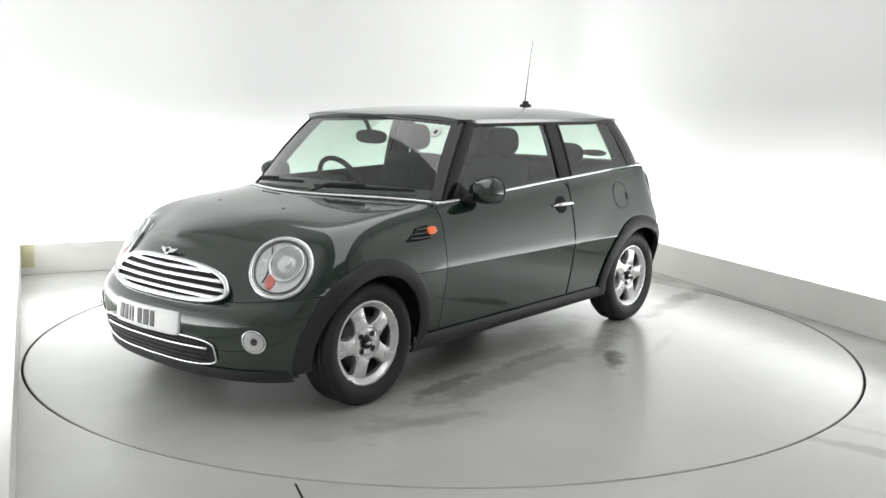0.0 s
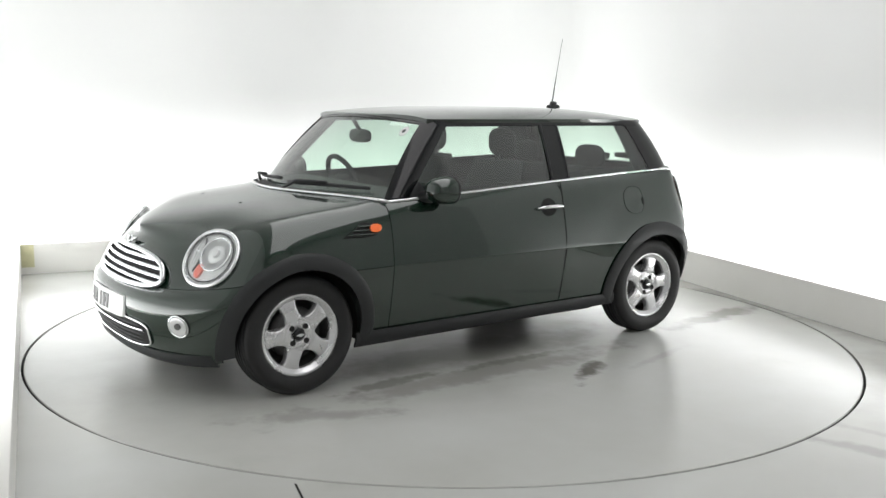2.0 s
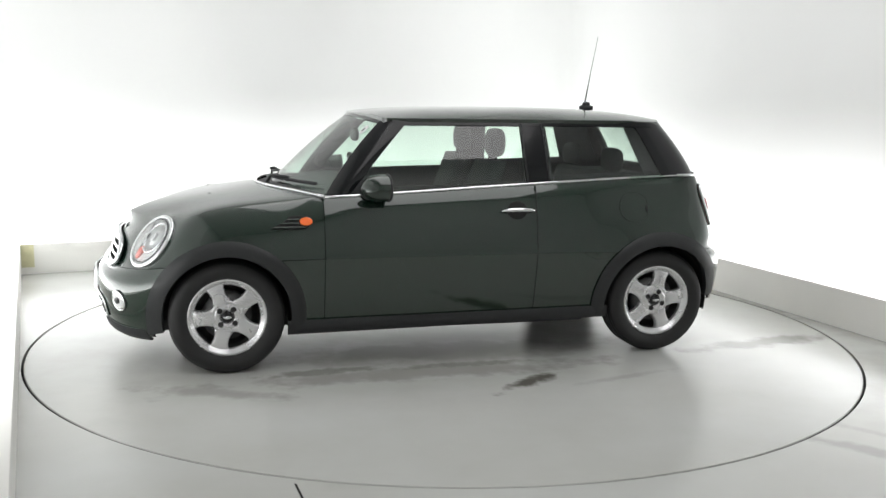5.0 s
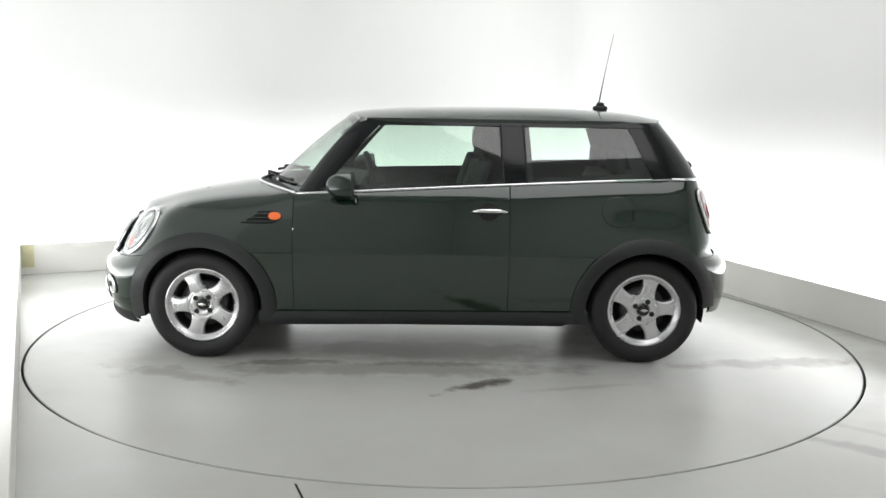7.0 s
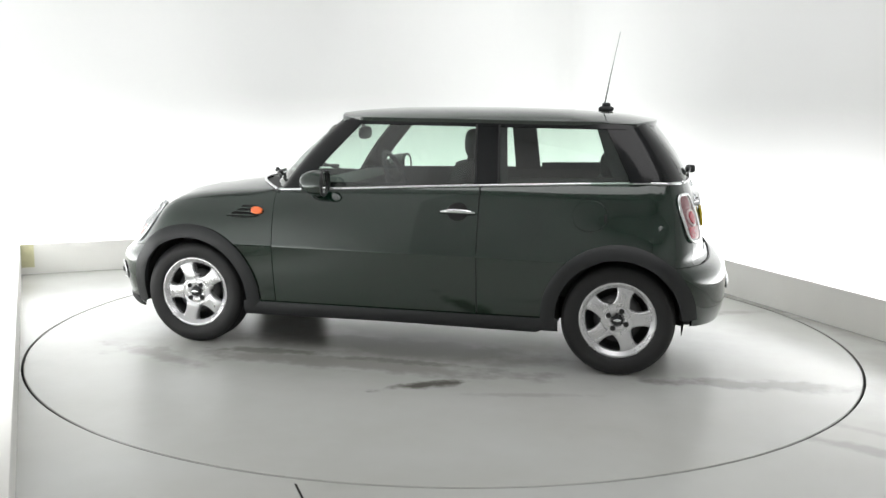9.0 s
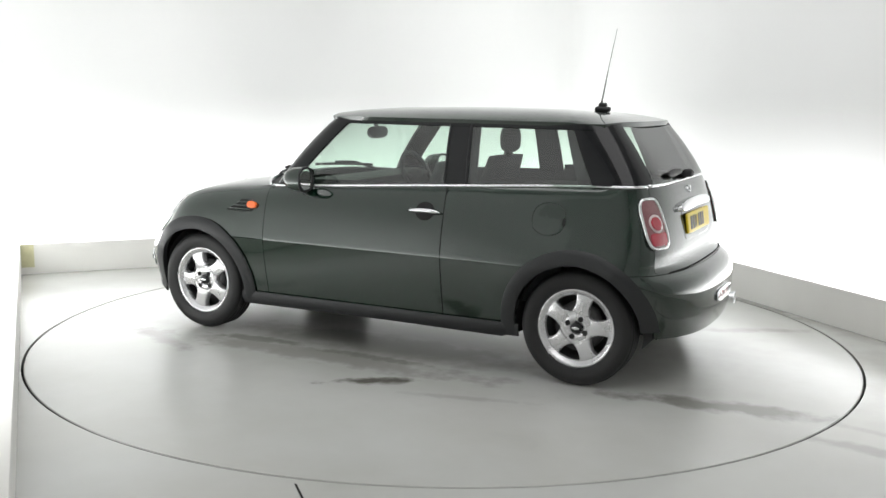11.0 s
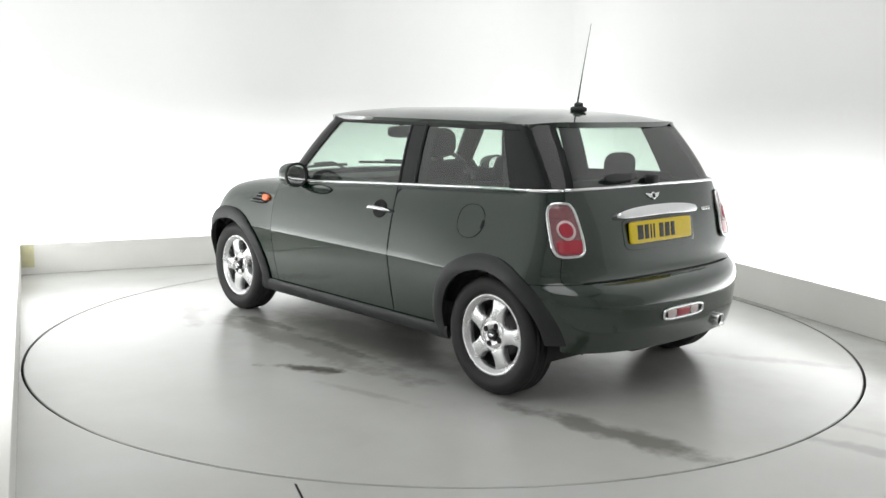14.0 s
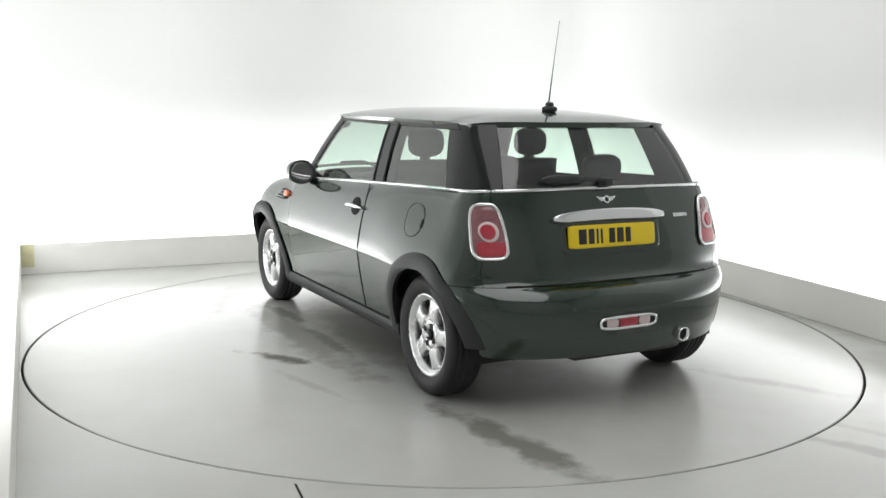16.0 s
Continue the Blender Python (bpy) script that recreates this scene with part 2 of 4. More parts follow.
def grid(bm, rows, close_u=False):
    """Faces between rows of points."""
    vs = [[bm.verts.new(p) for p in row] for row in rows]
    n = len(rows[0])
    for a, b in zip(vs, vs[1:]):
        for i in range(n if close_u else n - 1):
            j = (i + 1) % n
            if (a[i].co - a[j].co).length < 1e-6 and (b[i].co - b[j].co).length < 1e-6:
                continue
            bm.faces.new((a[i], a[j], b[j], b[i]))
    return vs


def sheet(fn, us, vs, depth=0.0, facing=None):
    """A patch of a surface fn(u, v)."""
    bm = bmesh.new()
    grid(bm, [[fn(u, v) for u in us] for v in vs])
    bmesh.ops.remove_doubles(bm, verts=bm.verts[:], dist=1e-5)
    if facing is not None:
        bm.normal_update()
        bmesh.ops.recalc_face_normals(bm, faces=bm.faces[:])
        f = max(bm.faces, key=lambda q: q.calc_area())
        if f.normal.dot(Vector(facing)) < 0:
            bmesh.ops.reverse_faces(bm, faces=bm.faces[:])
    if depth:
        bm.normal_update()
        rim = [e for e in bm.edges if e.is_boundary]
        normals = {v: v.normal.copy() for v in bm.verts}
        made = {}
        for e in rim:
            e.smooth = False
            for v in e.verts:
                if v not in made:
                    made[v] = bm.verts.new(v.co - normals[v] * depth)
        for e in rim:
            f = e.link_faces[0]
            a, b = e.verts
            for l in f.loops:
                if l.edge == e:
                    a, b = l.vert, l.link_loop_next.vert
            bm.faces.new((b, a, made[a], made[b]))
    return bm


def tube(path, radius, closed=False, sides=8, squash=1.0, up=Vector((0, 0, 1))):
    bm = bmesh.new()
    pts = [Vector(p) for p in path]
    n = len(pts)
    rows = []
    for i, p in enumerate(pts):
        d = (pts[(i + 1) % n] - pts[i - 1]) if closed else (pts[min(i + 1, n - 1)] - pts[max(i - 1, 0)])
        d.normalize()
        s = d.cross(up)
        if s.length < 1e-4:
            s = d.cross(Vector((1, 0, 0)))
        s.normalize()
        w = s.cross(d)
        r = radius(i / (n - 1)) if callable(radius) else radius
        rows.append([p + s * (r * squash * math.cos(a)) + w * (r * math.sin(a)) for a in [2 * math.pi * k / sides for k in range(sides)]])
    if closed:
        rows.append(rows[0])
    vs = grid(bm, rows, close_u=True)
    if not closed:
        bm.faces.new(vs[0][::-1])
        bm.faces.new(vs[-1])
    bmesh.ops.remove_doubles(bm, verts=bm.verts[:], dist=1e-6)
    return bm


def blob(outline, fn, depth, rings=5, hole=0.0):
    """A plate with a star-shaped outline in two coordinates, laid on the surface fn(a, b, out); out is proud of it. hole: the share left open."""
    bm = bmesh.new()
    ca = sum(p[0] for p in outline) / len(outline)
    cb = sum(p[1] for p in outline) / len(outline)
    rows = [[fn(a, b, -0.004) for a, b in outline]]
    steps = [0.0, 0.02, 0.06] + [0.06 + (1 - 0.06) * k / rings for k in range(1, rings + 1)]
    if hole:
        steps = [s * (1 - hole) for s in (0.0, 0.12, 0.35, 0.65, 0.88, 1.0)]
    heights = {0: 0.6, 1: 0.9}
    for i, s in enumerate(steps):
        h = depth * heights.get(i, 1.0)
        if hole:
            h = depth * math.sin(math.pi * (0.15 + 0.7 * i / 5))
        rows.append([fn(ca + (a - ca) * (1 - s), cb + (b - cb) * (1 - s), h) for a, b in outline])
    if hole:
        k = 1 - steps[-1]
        rows.append([fn(ca + (a - ca) * k, cb + (b - cb) * k, -0.004) for a, b in outline])
    grid(bm, rows, close_u=True)
    bmesh.ops.remove_doubles(bm, verts=bm.verts[:], dist=1e-5)
    return bm


def oval(ca, cb, ra, rb, n=2.0, count=40, lean=0.0):
    out = []
    for k in range(count):
        t = 2 * math.pi * k / count
        c, s = math.cos(t), math.sin(t)
        a = ra * math.copysign(abs(c) ** (2 / n), c)
        b = rb * math.copysign(abs(s) ** (2 / n), s)
        out.append((ca + a + lean * b, cb + b))
    return out


def lathe(profile, sides=48, arc=2 * math.pi):
    """Profile of (radius, y) turned about the y axis."""
    bm = bmesh.new()
    grid(bm, [[(r * math.cos(2 * math.pi * k / sides), y, r * math.sin(2 * math.pi * k / sides)) for k in range(sides)] for r, y in profile], close_u=True)
    bmesh.ops.remove_doubles(bm, verts=bm.verts[:], dist=1e-6)
    return bm


def spline(xs, ys):
    """A smooth monotone curve through points."""
    xs, ys = list(xs), list(ys)
    if xs[0] > xs[-1]:
        xs, ys = xs[::-1], ys[::-1]
    n = len(xs)
    d = [(ys[i + 1] - ys[i]) / (xs[i + 1] - xs[i]) for i in range(n - 1)]
    m = [d[0]] + [0 if d[i - 1] * d[i] <= 0 else 2 * d[i - 1] * d[i] / (d[i - 1] + d[i]) for i in range(1, n - 1)] + [d[-1]]

    def f(x):
        if x <= xs[0]:
            return ys[0]
        if x >= xs[-1]:
            return ys[-1]
        i = max(k for k in range(n - 1) if xs[k] <= x)
        h = xs[i + 1] - xs[i]
        t = (x - xs[i]) / h
        return ((1 + 2 * t) * (1 - t) ** 2 * ys[i] + t * (1 - t) ** 2 * h * m[i] + t * t * (3 - 2 * t) * ys[i + 1] + t * t * (t - 1) * h * m[i + 1])
    return f


def steps(a, b, n):
    return [a + (b - a) * k / n for k in range(n + 1)]


# ---------------------------------------------------------------- room
def build_room():
    corners = [A, B, C, D]
    mid = (A + B + C + D) / 4
    # floor with a round opening for the turntable
    bm = bmesh.new()
    n = 256
    inner, lower, outer = [], [], []
    for k in range(n):
        a = 2 * math.pi * k / n
        d = Vector((math.cos(a), math.sin(a)))
        reach = 1e9
        for p, q in zip(corners, corners[1:] + corners[:1]):
            e = q - p
            det = d.x * -e.y + e.x * d.y
            if abs(det) > 1e-9:
                t = (p.x * -e.y + e.x * p.y) / det
                u = (d.x * p.y - d.y * p.x) / det
                if t > 0 and -1e-6 <= u <= 1 + 1e-6:
                    reach = min(reach, t)
        inner.append(bm.verts.new((d.x * (TABLE_R + GAP), d.y * (TABLE_R + GAP), 0)))
        lower.append(bm.verts.new((d.x * (TABLE_R + GAP), d.y * (TABLE_R + GAP), -0.06)))
        outer.append(bm.verts.new((d.x * (reach + 0.15), d.y * (reach + 0.15), 0)))
    for k in range(n):
        j = (k + 1) % n
        bm.faces.new((inner[k], outer[k], outer[j], inner[j]))
        bm.faces.new((lower[k], inner[k], inner[j], lower[j]))
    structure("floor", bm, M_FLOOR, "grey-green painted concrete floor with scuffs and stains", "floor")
    bm = bmesh.new()
    bmesh.ops.create_circle(bm, cap_ends=True, segments=96, radius=TABLE_R + 0.2, matrix=Matrix.Translation((0, 0, -0.05)))
    structure("turntable_pit", bm, M_GAP, "dark pit floor under the turntable", "pit")
    # straight joint in the floor, from the turntable's rim towards the camera
    bm = bmesh.new()
    box(bm, (-0.004, -2.4, 0.0005), (0.004, 0.0, 0.0025), 0.0, pose(-0.555, -2.445, 0, 0, 0, 19.8))
    structure("floor_joint", bm, M_GAP, "thin dark joint in the concrete floor", "joint")
    # ledges, backdrop walls and outer shell
    sides = [("back", A, B), ("right", B, C), ("front", C, D), ("left", D, A)]
    for name, p, q in sides:
        d = (q - p).normalized()
        out = Vector((d.y, -d.x))
        if out.dot(p - mid) < 0:
            out = -out
        L = (q - p).length
        m = Matrix(((d.x, out.x, 0, p.x), (d.y, out.y, 0, p.y), (0, 0, 1, 0), (0, 0, 0, 1)))
        if name == "front":
            bm = bmesh.new()
            box(bm, (-0.3, 0.0, 0), (L + 0.3, 0.12, WALL_H), 0, m)
            structure("wall_front", bm, M_PLAINWALL, "plain pale grey wall, added out of view to close the room", "wall")
            continue
        bm = bmesh.new()
        box(bm, (0.0, 0.0, 0.0), (L + (0.13 if name != "right" else 0), 0.13, LEDGE_H if name == "right" else BACK_LEDGE_H), 0.004, m)
        structure("ledge_" + name, bm, M_LEDGE, "low off-white board along the foot of the backdrop", "skirting board")
    # backdrop: one sheet of fabric behind the boards, with rounded corners, a little longer than the view; an added
    # plain wall goes on unseen
    def outset(p, d):
        n = Vector((d.y, -d.x))
        return p + (n if n.dot(p - mid) > 0 else -n) * 0.15
    da, db, dc = (A - D).normalized(), (B - A).normalized(), (C - B).normalized()
    pts = [outset(A - da * 5.1, da), None, None, outset(B + dc * 6.0, dc)]
    for k, (p0, d0, d1) in enumerate(((A, da, db), (B, db, dc))):
        n0, n1 = outset(p0, d0) - p0, outset(p0, d1) - p0
        det = d0.x * d1.y - d0.y * d1.x
        w = (p0 + n1) - (p0 + n0)
        pts[k + 1] = p0 + n0 + d0 * ((w.x * d1.y - w.y * d1.x) / det)
    path = [pts[0]]
    for k in (1, 2):
        u, v = (pts[k - 1] - pts[k]).normalized(), (pts[k + 1] - pts[k]).normalized()
        for t in steps(0, 1, 10):
            path.append(pts[k] + u * (0.28 * (1 - t) ** 2) + v * (0.28 * t * t))
    path.append(pts[3])
    bm = bmesh.new()
    grid(bm, [[(q.x, q.y, z) for q in path] for z in (-0.02, WALL_H)])
    outer = [q + (q - mid).normalized() * 0.06 for q in path]
    grid(bm, [[(q.x, q.y, z) for q in outer] for z in (-0.02, WALL_H)])
    structure("wall_backdrop", bm, M_BACKDROP, "white fabric studio backdrop with rounded corners, lamp light put in as its own glow", "backdrop", smooth=True)
    for name, a, b in (("left_end", D, A - da * 5.08), ("right_end", B + dc * 5.98, C)):
        d = (b - a).normalized()
        n = outset(a, d) - a
        m = Matrix(((d.x, n.normalized().x, 0, a.x), (d.y, n.normalized().y, 0, a.y), (0, 0, 1, 0), (0, 0, 0, 1)))
        bm = bmesh.new()
        box(bm, (-0.25, 0.16, -0.02), ((b - a).length, 0.24, WALL_H), 0, m)
        structure("wall_" + name, bm, M_PLAINWALL, "plain pale grey wall, added out of view to close the room", "wall")
    bm = bmesh.new()
    xs = [c.x for c in corners]
    ys = [c.y for c in corners]
    box(bm, (min(xs) - 0.5, min(ys) - 0.5, WALL_H), (max(xs) + 0.5, max(ys) + 0.5, WALL_H + 0.1))
    structure("ceiling", bm, M_CEIL, "plain white studio ceiling", "ceiling")
    # strip of yellowed tape on the corner of the boards
    bm = bmesh.new()
    d = (B - A).normalized()
    m = Matrix(((d.x, -d.y, 0, A.x), (d.y, d.x, 0, A.y), (0, 0, 1, 0), (0, 0, 0, 1)))
    box(bm, (0.004, -0.006, 0.06), (0.10, -0.0025, BACK_LEDGE_H - 0.004), 0.001, m)
    tagged(new("tape_strip", finish("tape_strip", bm, M_TAPE, False)), "yellowed tape patch on the corner of the white board", "tape")


def build_turntable():
    rows = [(TABLE_R - 0.10, 0.0), (TABLE_R - 0.004, 0.0), (TABLE_R, -0.004), (TABLE_R, -0.05)]
    bm = bmesh.new()
    n = 256
    prev = None
    hub = bm.verts.new((0, 0, 0))
    for r, z in rows:
        ring = [bm.verts.new((r * math.cos(2 * math.pi * k / n), r * math.sin(2 * math.pi * k / n), z)) for k in range(n)]
        for k in range(n):
            j = (k + 1) % n
            bm.faces.new((hub, ring[k], ring[j]) if prev is None else (prev[k], ring[k], ring[j], prev[j]))
        prev = ring
    table = new("turntable")
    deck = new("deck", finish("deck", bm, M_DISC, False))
    deck.parent = table
    tagged(deck, "scuffed grey-green concrete deck with shade painted under the car")
    bm = bmesh.new()
    ring = [(TABLE_R - 0.0005, -0.005), (TABLE_R + 0.004, -0.005), (TABLE_R + 0.004, -0.045), (TABLE_R - 0.0005, -0.045)]
    grid(bm, [[(r * math.cos(2 * math.pi * k / n), r * math.sin(2 * math.pi * k / n), z) for k in range(n)] for r, z in ring + ring[:1]], close_u=True)
    band = new("edge_band", finish("edge_band", bm, M_BAND, False))
    band.parent = table
    tagged(band, "thin black edge band")
    return tagged(table, "round grey-green concrete turntable flush with the floor, stained and scuffed, shade under the car painted in", "turntable")


build_room()
TURNTABLE = build_turntable()

# ---------------------------------------------------------------- car: forms (x forward from the front axle, y to its left)
AXLES = (0.0, -2.467)
WHEEL_R, ARCH_Z = 0.304, 0.304
XF, XR = 0.15, -2.62
low_width = spline([0.15, 0.25, 0.40, 0.52, 0.61], [0.748, 0.776, 0.808, 0.829, 0.842])
high_width = spline([0.61, 0.63, 0.66, 0.70, 0.78, 0.86, 0.94, 1.05], [0.842, 0.8402, 0.8368, 0.8312, 0.8162, 0.7975, 0.776, 0.742])


def half_width(z):
    """Widest at the crease along the flank."""
    return low_width(z) if z < 0.61 else high_width(z)


nose_len = spline([0.15, 0.22, 0.34, 0.44, 0.50, 0.53, 0.61, 0.70, 0.76, 0.86, 1.0], [0.44, 0.50, 0.54, 0.553, 0.543, 0.482, 0.450, 0.417, 0.376, 0.31, 0.28])
tail_len = spline([0.18, 0.28, 0.38, 0.50, 0.57, 0.60, 0.63, 0.70, 0.82, 0.92, 1.05], [0.36, 0.41, 0.43, 0.43, 0.40, 0.335, 0.292, 0.28, 0.257, 0.228, 0.178])
nose_n = spline([0.2, 0.5, 0.6, 0.7, 0.8], [2.5, 2.35, 2.05, 1.7, 1.65])
tail_n = spline([0.2, 0.58, 0.7, 1.0], [2.6, 2.7, 3.5, 3.5])
belt_z = spline([0.60, 0.45, 0.15, -0.10, -0.48, -0.94, -1.67, -2.64, -2.85], [0.735, 0.775, 0.858, 0.895, 0.926, 0.951, 0.992, 1.036, 1.042])
hood_z = spline([0.60, 0.54, 0.46, 0.36, 0.25, 0.10, -0.10, -0.25, -0.5], [0.725, 0.778, 0.820, 0.853, 0.882, 0.908, 0.936, 0.954, 0.970])


def rear_taper(x, z):
    k = max(0.0, min(1.0, (-1.9 - x) / 0.7))
    return 1 - 0.035 * k * k * (3 - 2 * k) * max(0.0, min(1.0, (z - 0.62) / 0.25))


def flare(x, y, z):
    """How far the flank swells out round the wheel arches."""
    r = min(math.hypot(x - a, z - ARCH_Z) for a in AXLES)
    k = max(0.0, min(1.0, (0.60 - r) / 0.20))
    side = max(0.0, min(1.0, (y - 0.62) / 0.14))
    up = max(0.0, min(1.0, (z - 0.30) / 0.2))
    return 0.010 * k * k * (3 - 2 * k) * side * side * (3 - 2 * side) * up


def side_y(x, z):
    """Half width of the lower body at a place along it and a height."""
    y = plain_side_y(x, z)
    return y + flare(x, y, z)


def plain_side_y(x, z):
    w = half_width(z) * rear_taper(x, z)
    if x > XF:
        n = nose_n(z)
        return w * max(0.0, 1 - min(1, (x - XF) / nose_len(z)) ** n) ** (1 / n)
    if x < XR:
        n = tail_n(z)
        return w * max(0.0, 1 - min(1, (XR - x) / tail_len(z)) ** n) ** (1 / n)
    return w


def nose_x(y, z):
    n = nose_n(z)
    return XF + nose_len(z) * max(0.0, 1 - min(1, abs(y) / half_width(z)) ** n) ** (1 / n)


def tail_x(y, z):
    n = tail_n(z)
    return XR - tail_len(z) * max(0.0, 1 - min(1, abs(y) / (half_width(z) * rear_taper(-2.8, z))) ** n) ** (1 / n)


def on_nose(y, z, out=0.0):
    e = 0.01
    p = Vector((nose_x(y, z), y, z))
    n = Vector((nose_x(y + e, z) - p.x, e, 0)).cross(Vector((nose_x(y, z + e) - p.x, 0, e)))
    return p + n.normalized() * out


def on_tail(y, z, out=0.0):
    e = 0.01
    p = Vector((tail_x(y, z), y, z))
    n = Vector((tail_x(y, z + e) - p.x, 0, e)).cross(Vector((tail_x(y + e, z) - p.x, e, 0)))
    return p + n.normalized() * out


def on_side(x, z, out=0.0, s=1):
    e = 0.005
    y = side_y(x, z)
    n = Vector((side_y(x + e, z) - side_y(x - e, z), 0, 0)) / (2 * e)
    nz = (side_y(x, z + e) - side_y(x, z - e)) / (2 * e)
    d = Vector((-n.x, 1, -nz)).normalized()
    p = Vector((x, y, z)) + d * out
    return Vector((p.x, p.y * s, p.z))


# stations round the body: (kind, value)
NOSE_A = [0, 4, 8, 13, 18, 23, 28, 33, 38, 43, 48, 53, 58, 63, 68, 73, 78, 84]
FLANK_X = [0.15, 0.10, 0.05, 0.0, -0.06, -0.12, -0.18, -0.24, -0.30, -0.35, -0.40, -0.45, -0.51, -0.57] + steps(-0.65, -1.65, 14) + \
    [-1.70, -1.76, -1.84, -1.92, -2.0, -2.06, -2.12, -2.18, -2.24, -2.30, -2.36, -2.42, -2.48, -2.54, -2.60]
TAIL_A = [86, 80, 74, 68, 62, 56, 50, 44, 38, 32, 26, 20, 14, 9, 4, 0]
STATIONS = [("n", a) for a in NOSE_A] + [("f", x) for x in FLANK_X] + [("t", a) for a in TAIL_A]
V_LOW = [0, 0.08, 0.2, 0.32, 0.44, 0.56, 0.68, 0.80, 0.90, 0.96, 0.988, 1.0]
V_HIGH = [0.0, 0.015, 0.04, 0.09, 0.18, 0.28, 0.38, 0.48, 0.58, 0.68, 0.78, 0.86, 0.92, 0.96, 1.0]


def station_point(st, z):
    kind, q = st
    w = half_width(z)
    if kind == "f":
        return Vector((q, w * rear_taper(q, z), z))
    a = radians(q)
    n = nose_n(z) if kind == "n" else tail_n(z)
    c, s = max(0, math.cos(a)) ** (2 / n), max(0, math.sin(a)) ** (2 / n)
    if q == 0:
        s = 0.0
    if kind == "n":
        return Vector((XF + nose_len(z) * c, w * s, z))
    return Vector((XR - tail_len(z) * c, w * rear_taper(-2.8, z) * s, z))


def station_column(st):
    kind, q = st
    if kind == "n":
        t = q / 90
        zb, zm = 0.185 + 0.015 * t, 0.53 + 0.08 * t ** 2
        zt = 0.735 + 0.123 * max(0, (q - 25) / 65) ** 1.6
    elif kind == "f":
        zb = 0.20 + 0.022 * max(0.0, min(1.0, -q / 2.0)) if q > -2.3 else 0.286
        zm = 0.61
        zt = belt_z(q)
    else:
        t = q / 90
        zb, zm, zt = 0.262 + 0.024 * t, 0.60 + 0.01 * t, 1.042 - 0.006 * t
    zs = [zb + (zm - zb) * v for v in V_LOW] + [zm + (zt - zm) * v for v in V_HIGH[1:]]
    col = []
    for i, z in enumerate(zs):
        p = station_point(st, z)
        v = max(0.0, (z - zm) / (zt - zm))
        k = max(0.0, min(1.0, (p.x + 0.75) / 0.55))
        k = k * k * (3 - 2 * k)
        tuck = (1 - k) * 0.03 * max(0.0, (v - 0.84) / 0.16) ** 2 + k * 0.075 * max(0.0, (v - 0.55) / 0.45) ** 2.2
        p.y += flare(p.x, p.y, z)
        if kind != "t":
            f = 1 - tuck / 0.8
            p.y *= f
            if kind == "n":
                p.x = XF + (p.x - XF) * (1 - 0.8 * tuck)
        col.append(p)
    return col


LAMP_C, LAMP_N = Vector((0.373, 0.604, 0.689)), Vector((0.70, 0.42, 0.58)).normalized()


def lamp_seat(p):
    """Flattens the body round each headlamp into a seat for it."""
    q = Vector((p.x, abs(p.y), p.z)) - LAMP_C
    h = q.dot(LAMP_N)
    rho = (q - LAMP_N * h).length
    if rho < 0.30 and h > -0.1:
        top = -0.006 if rho < 0.140 else (-0.006 + 0.9 * (rho - 0.140) if rho < 0.160 else 0.012 + 0.55 * (rho - 0.160) ** 1.1)
        low = -0.004 - 0.75 * max(0.0, rho - 0.150)
        aim = min(h, top)
        if 0.13 < rho < 0.24 and p.z > 0.6:
            aim = max(aim, low)
        if aim != h:
            q = q - LAMP_N * (h - aim)
            w = q + LAMP_C
            return Vector((w.x, math.copysign(w.y, p.y) if p.y else 0.0, w.z))
    return p


COLS = [[lamp_seat(p) for p in station_column(s)] for s in STATIONS]
N_COL, N_ROW = len(COLS), len(COLS[0])
MID_ROW = len(V_LOW) - 1


def panel(cells, s):
    """A body panel from cells (column, row) of the body's grid, with a returned edge that leaves a thin gap to its neighbours."""
    bm = bmesh.new()
    made = {}

    def vert(c, r, side):
        p = COLS[c][r]
        key = (c, r, side if p.y > 1e-5 else 0)
        if key not in made:
            made[key] = bm.verts.new((p.x, p.y * side, p.z))
        return made[key]
    for side in s:
        for c, r in cells:
            q = [vert(c, r, side), vert(c + 1, r, side), vert(c + 1, r + 1, side), vert(c, r + 1, side)]
            q = list(dict.fromkeys(q))
            if len(q) > 2:
                bm.faces.new(q if side < 0 else q[::-1])
    return bm


def edge_panel(bm, depth=0.014, shrink=0.0018, outward=None):
    crease = bm.edges.layers.float.new("crease_edge")
    bmesh.ops.recalc_face_normals(bm, faces=bm.faces[:])
    bm.normal_update()
    f = max(bm.faces, key=lambda q: q.calc_area())
    if outward is not None and f.normal.dot(f.calc_center_median() - Vector(outward)) < 0:
        bmesh.ops.reverse_faces(bm, faces=bm.faces[:])
        bm.normal_update()
    rim = [e for e in bm.edges if e.is_boundary]
    normals = {v: v.normal.copy() for e in rim for v in e.verts}
    pull = {}
    for e in rim:
        mid = (e.verts[0].co + e.verts[1].co) / 2
        d = (e.verts[0].co - e.verts[1].co).normalized()
        w = e.link_faces[0].calc_center_median() - mid
        w = (w - d * w.dot(d)).normalized()
        for v in e.verts:
            pull[v] = pull.get(v, Vector()) + w
    for v, w in pull.items():
        if w.length > 1e-6:
            v.co += w.normalized() * shrink
    for e in rim:
        e[crease] = 1.0
    low = {v: bm.verts.new(v.co - n * depth) for v, n in normals.items()}
    for e in rim:
        e.smooth = False
        for l in e.link_faces[0].loops:
            if l.edge == e:
                a, b = l.vert, l.link_loop_next.vert
                bm.faces.new((b, a, low[a], low[b]))
                break
    return bm


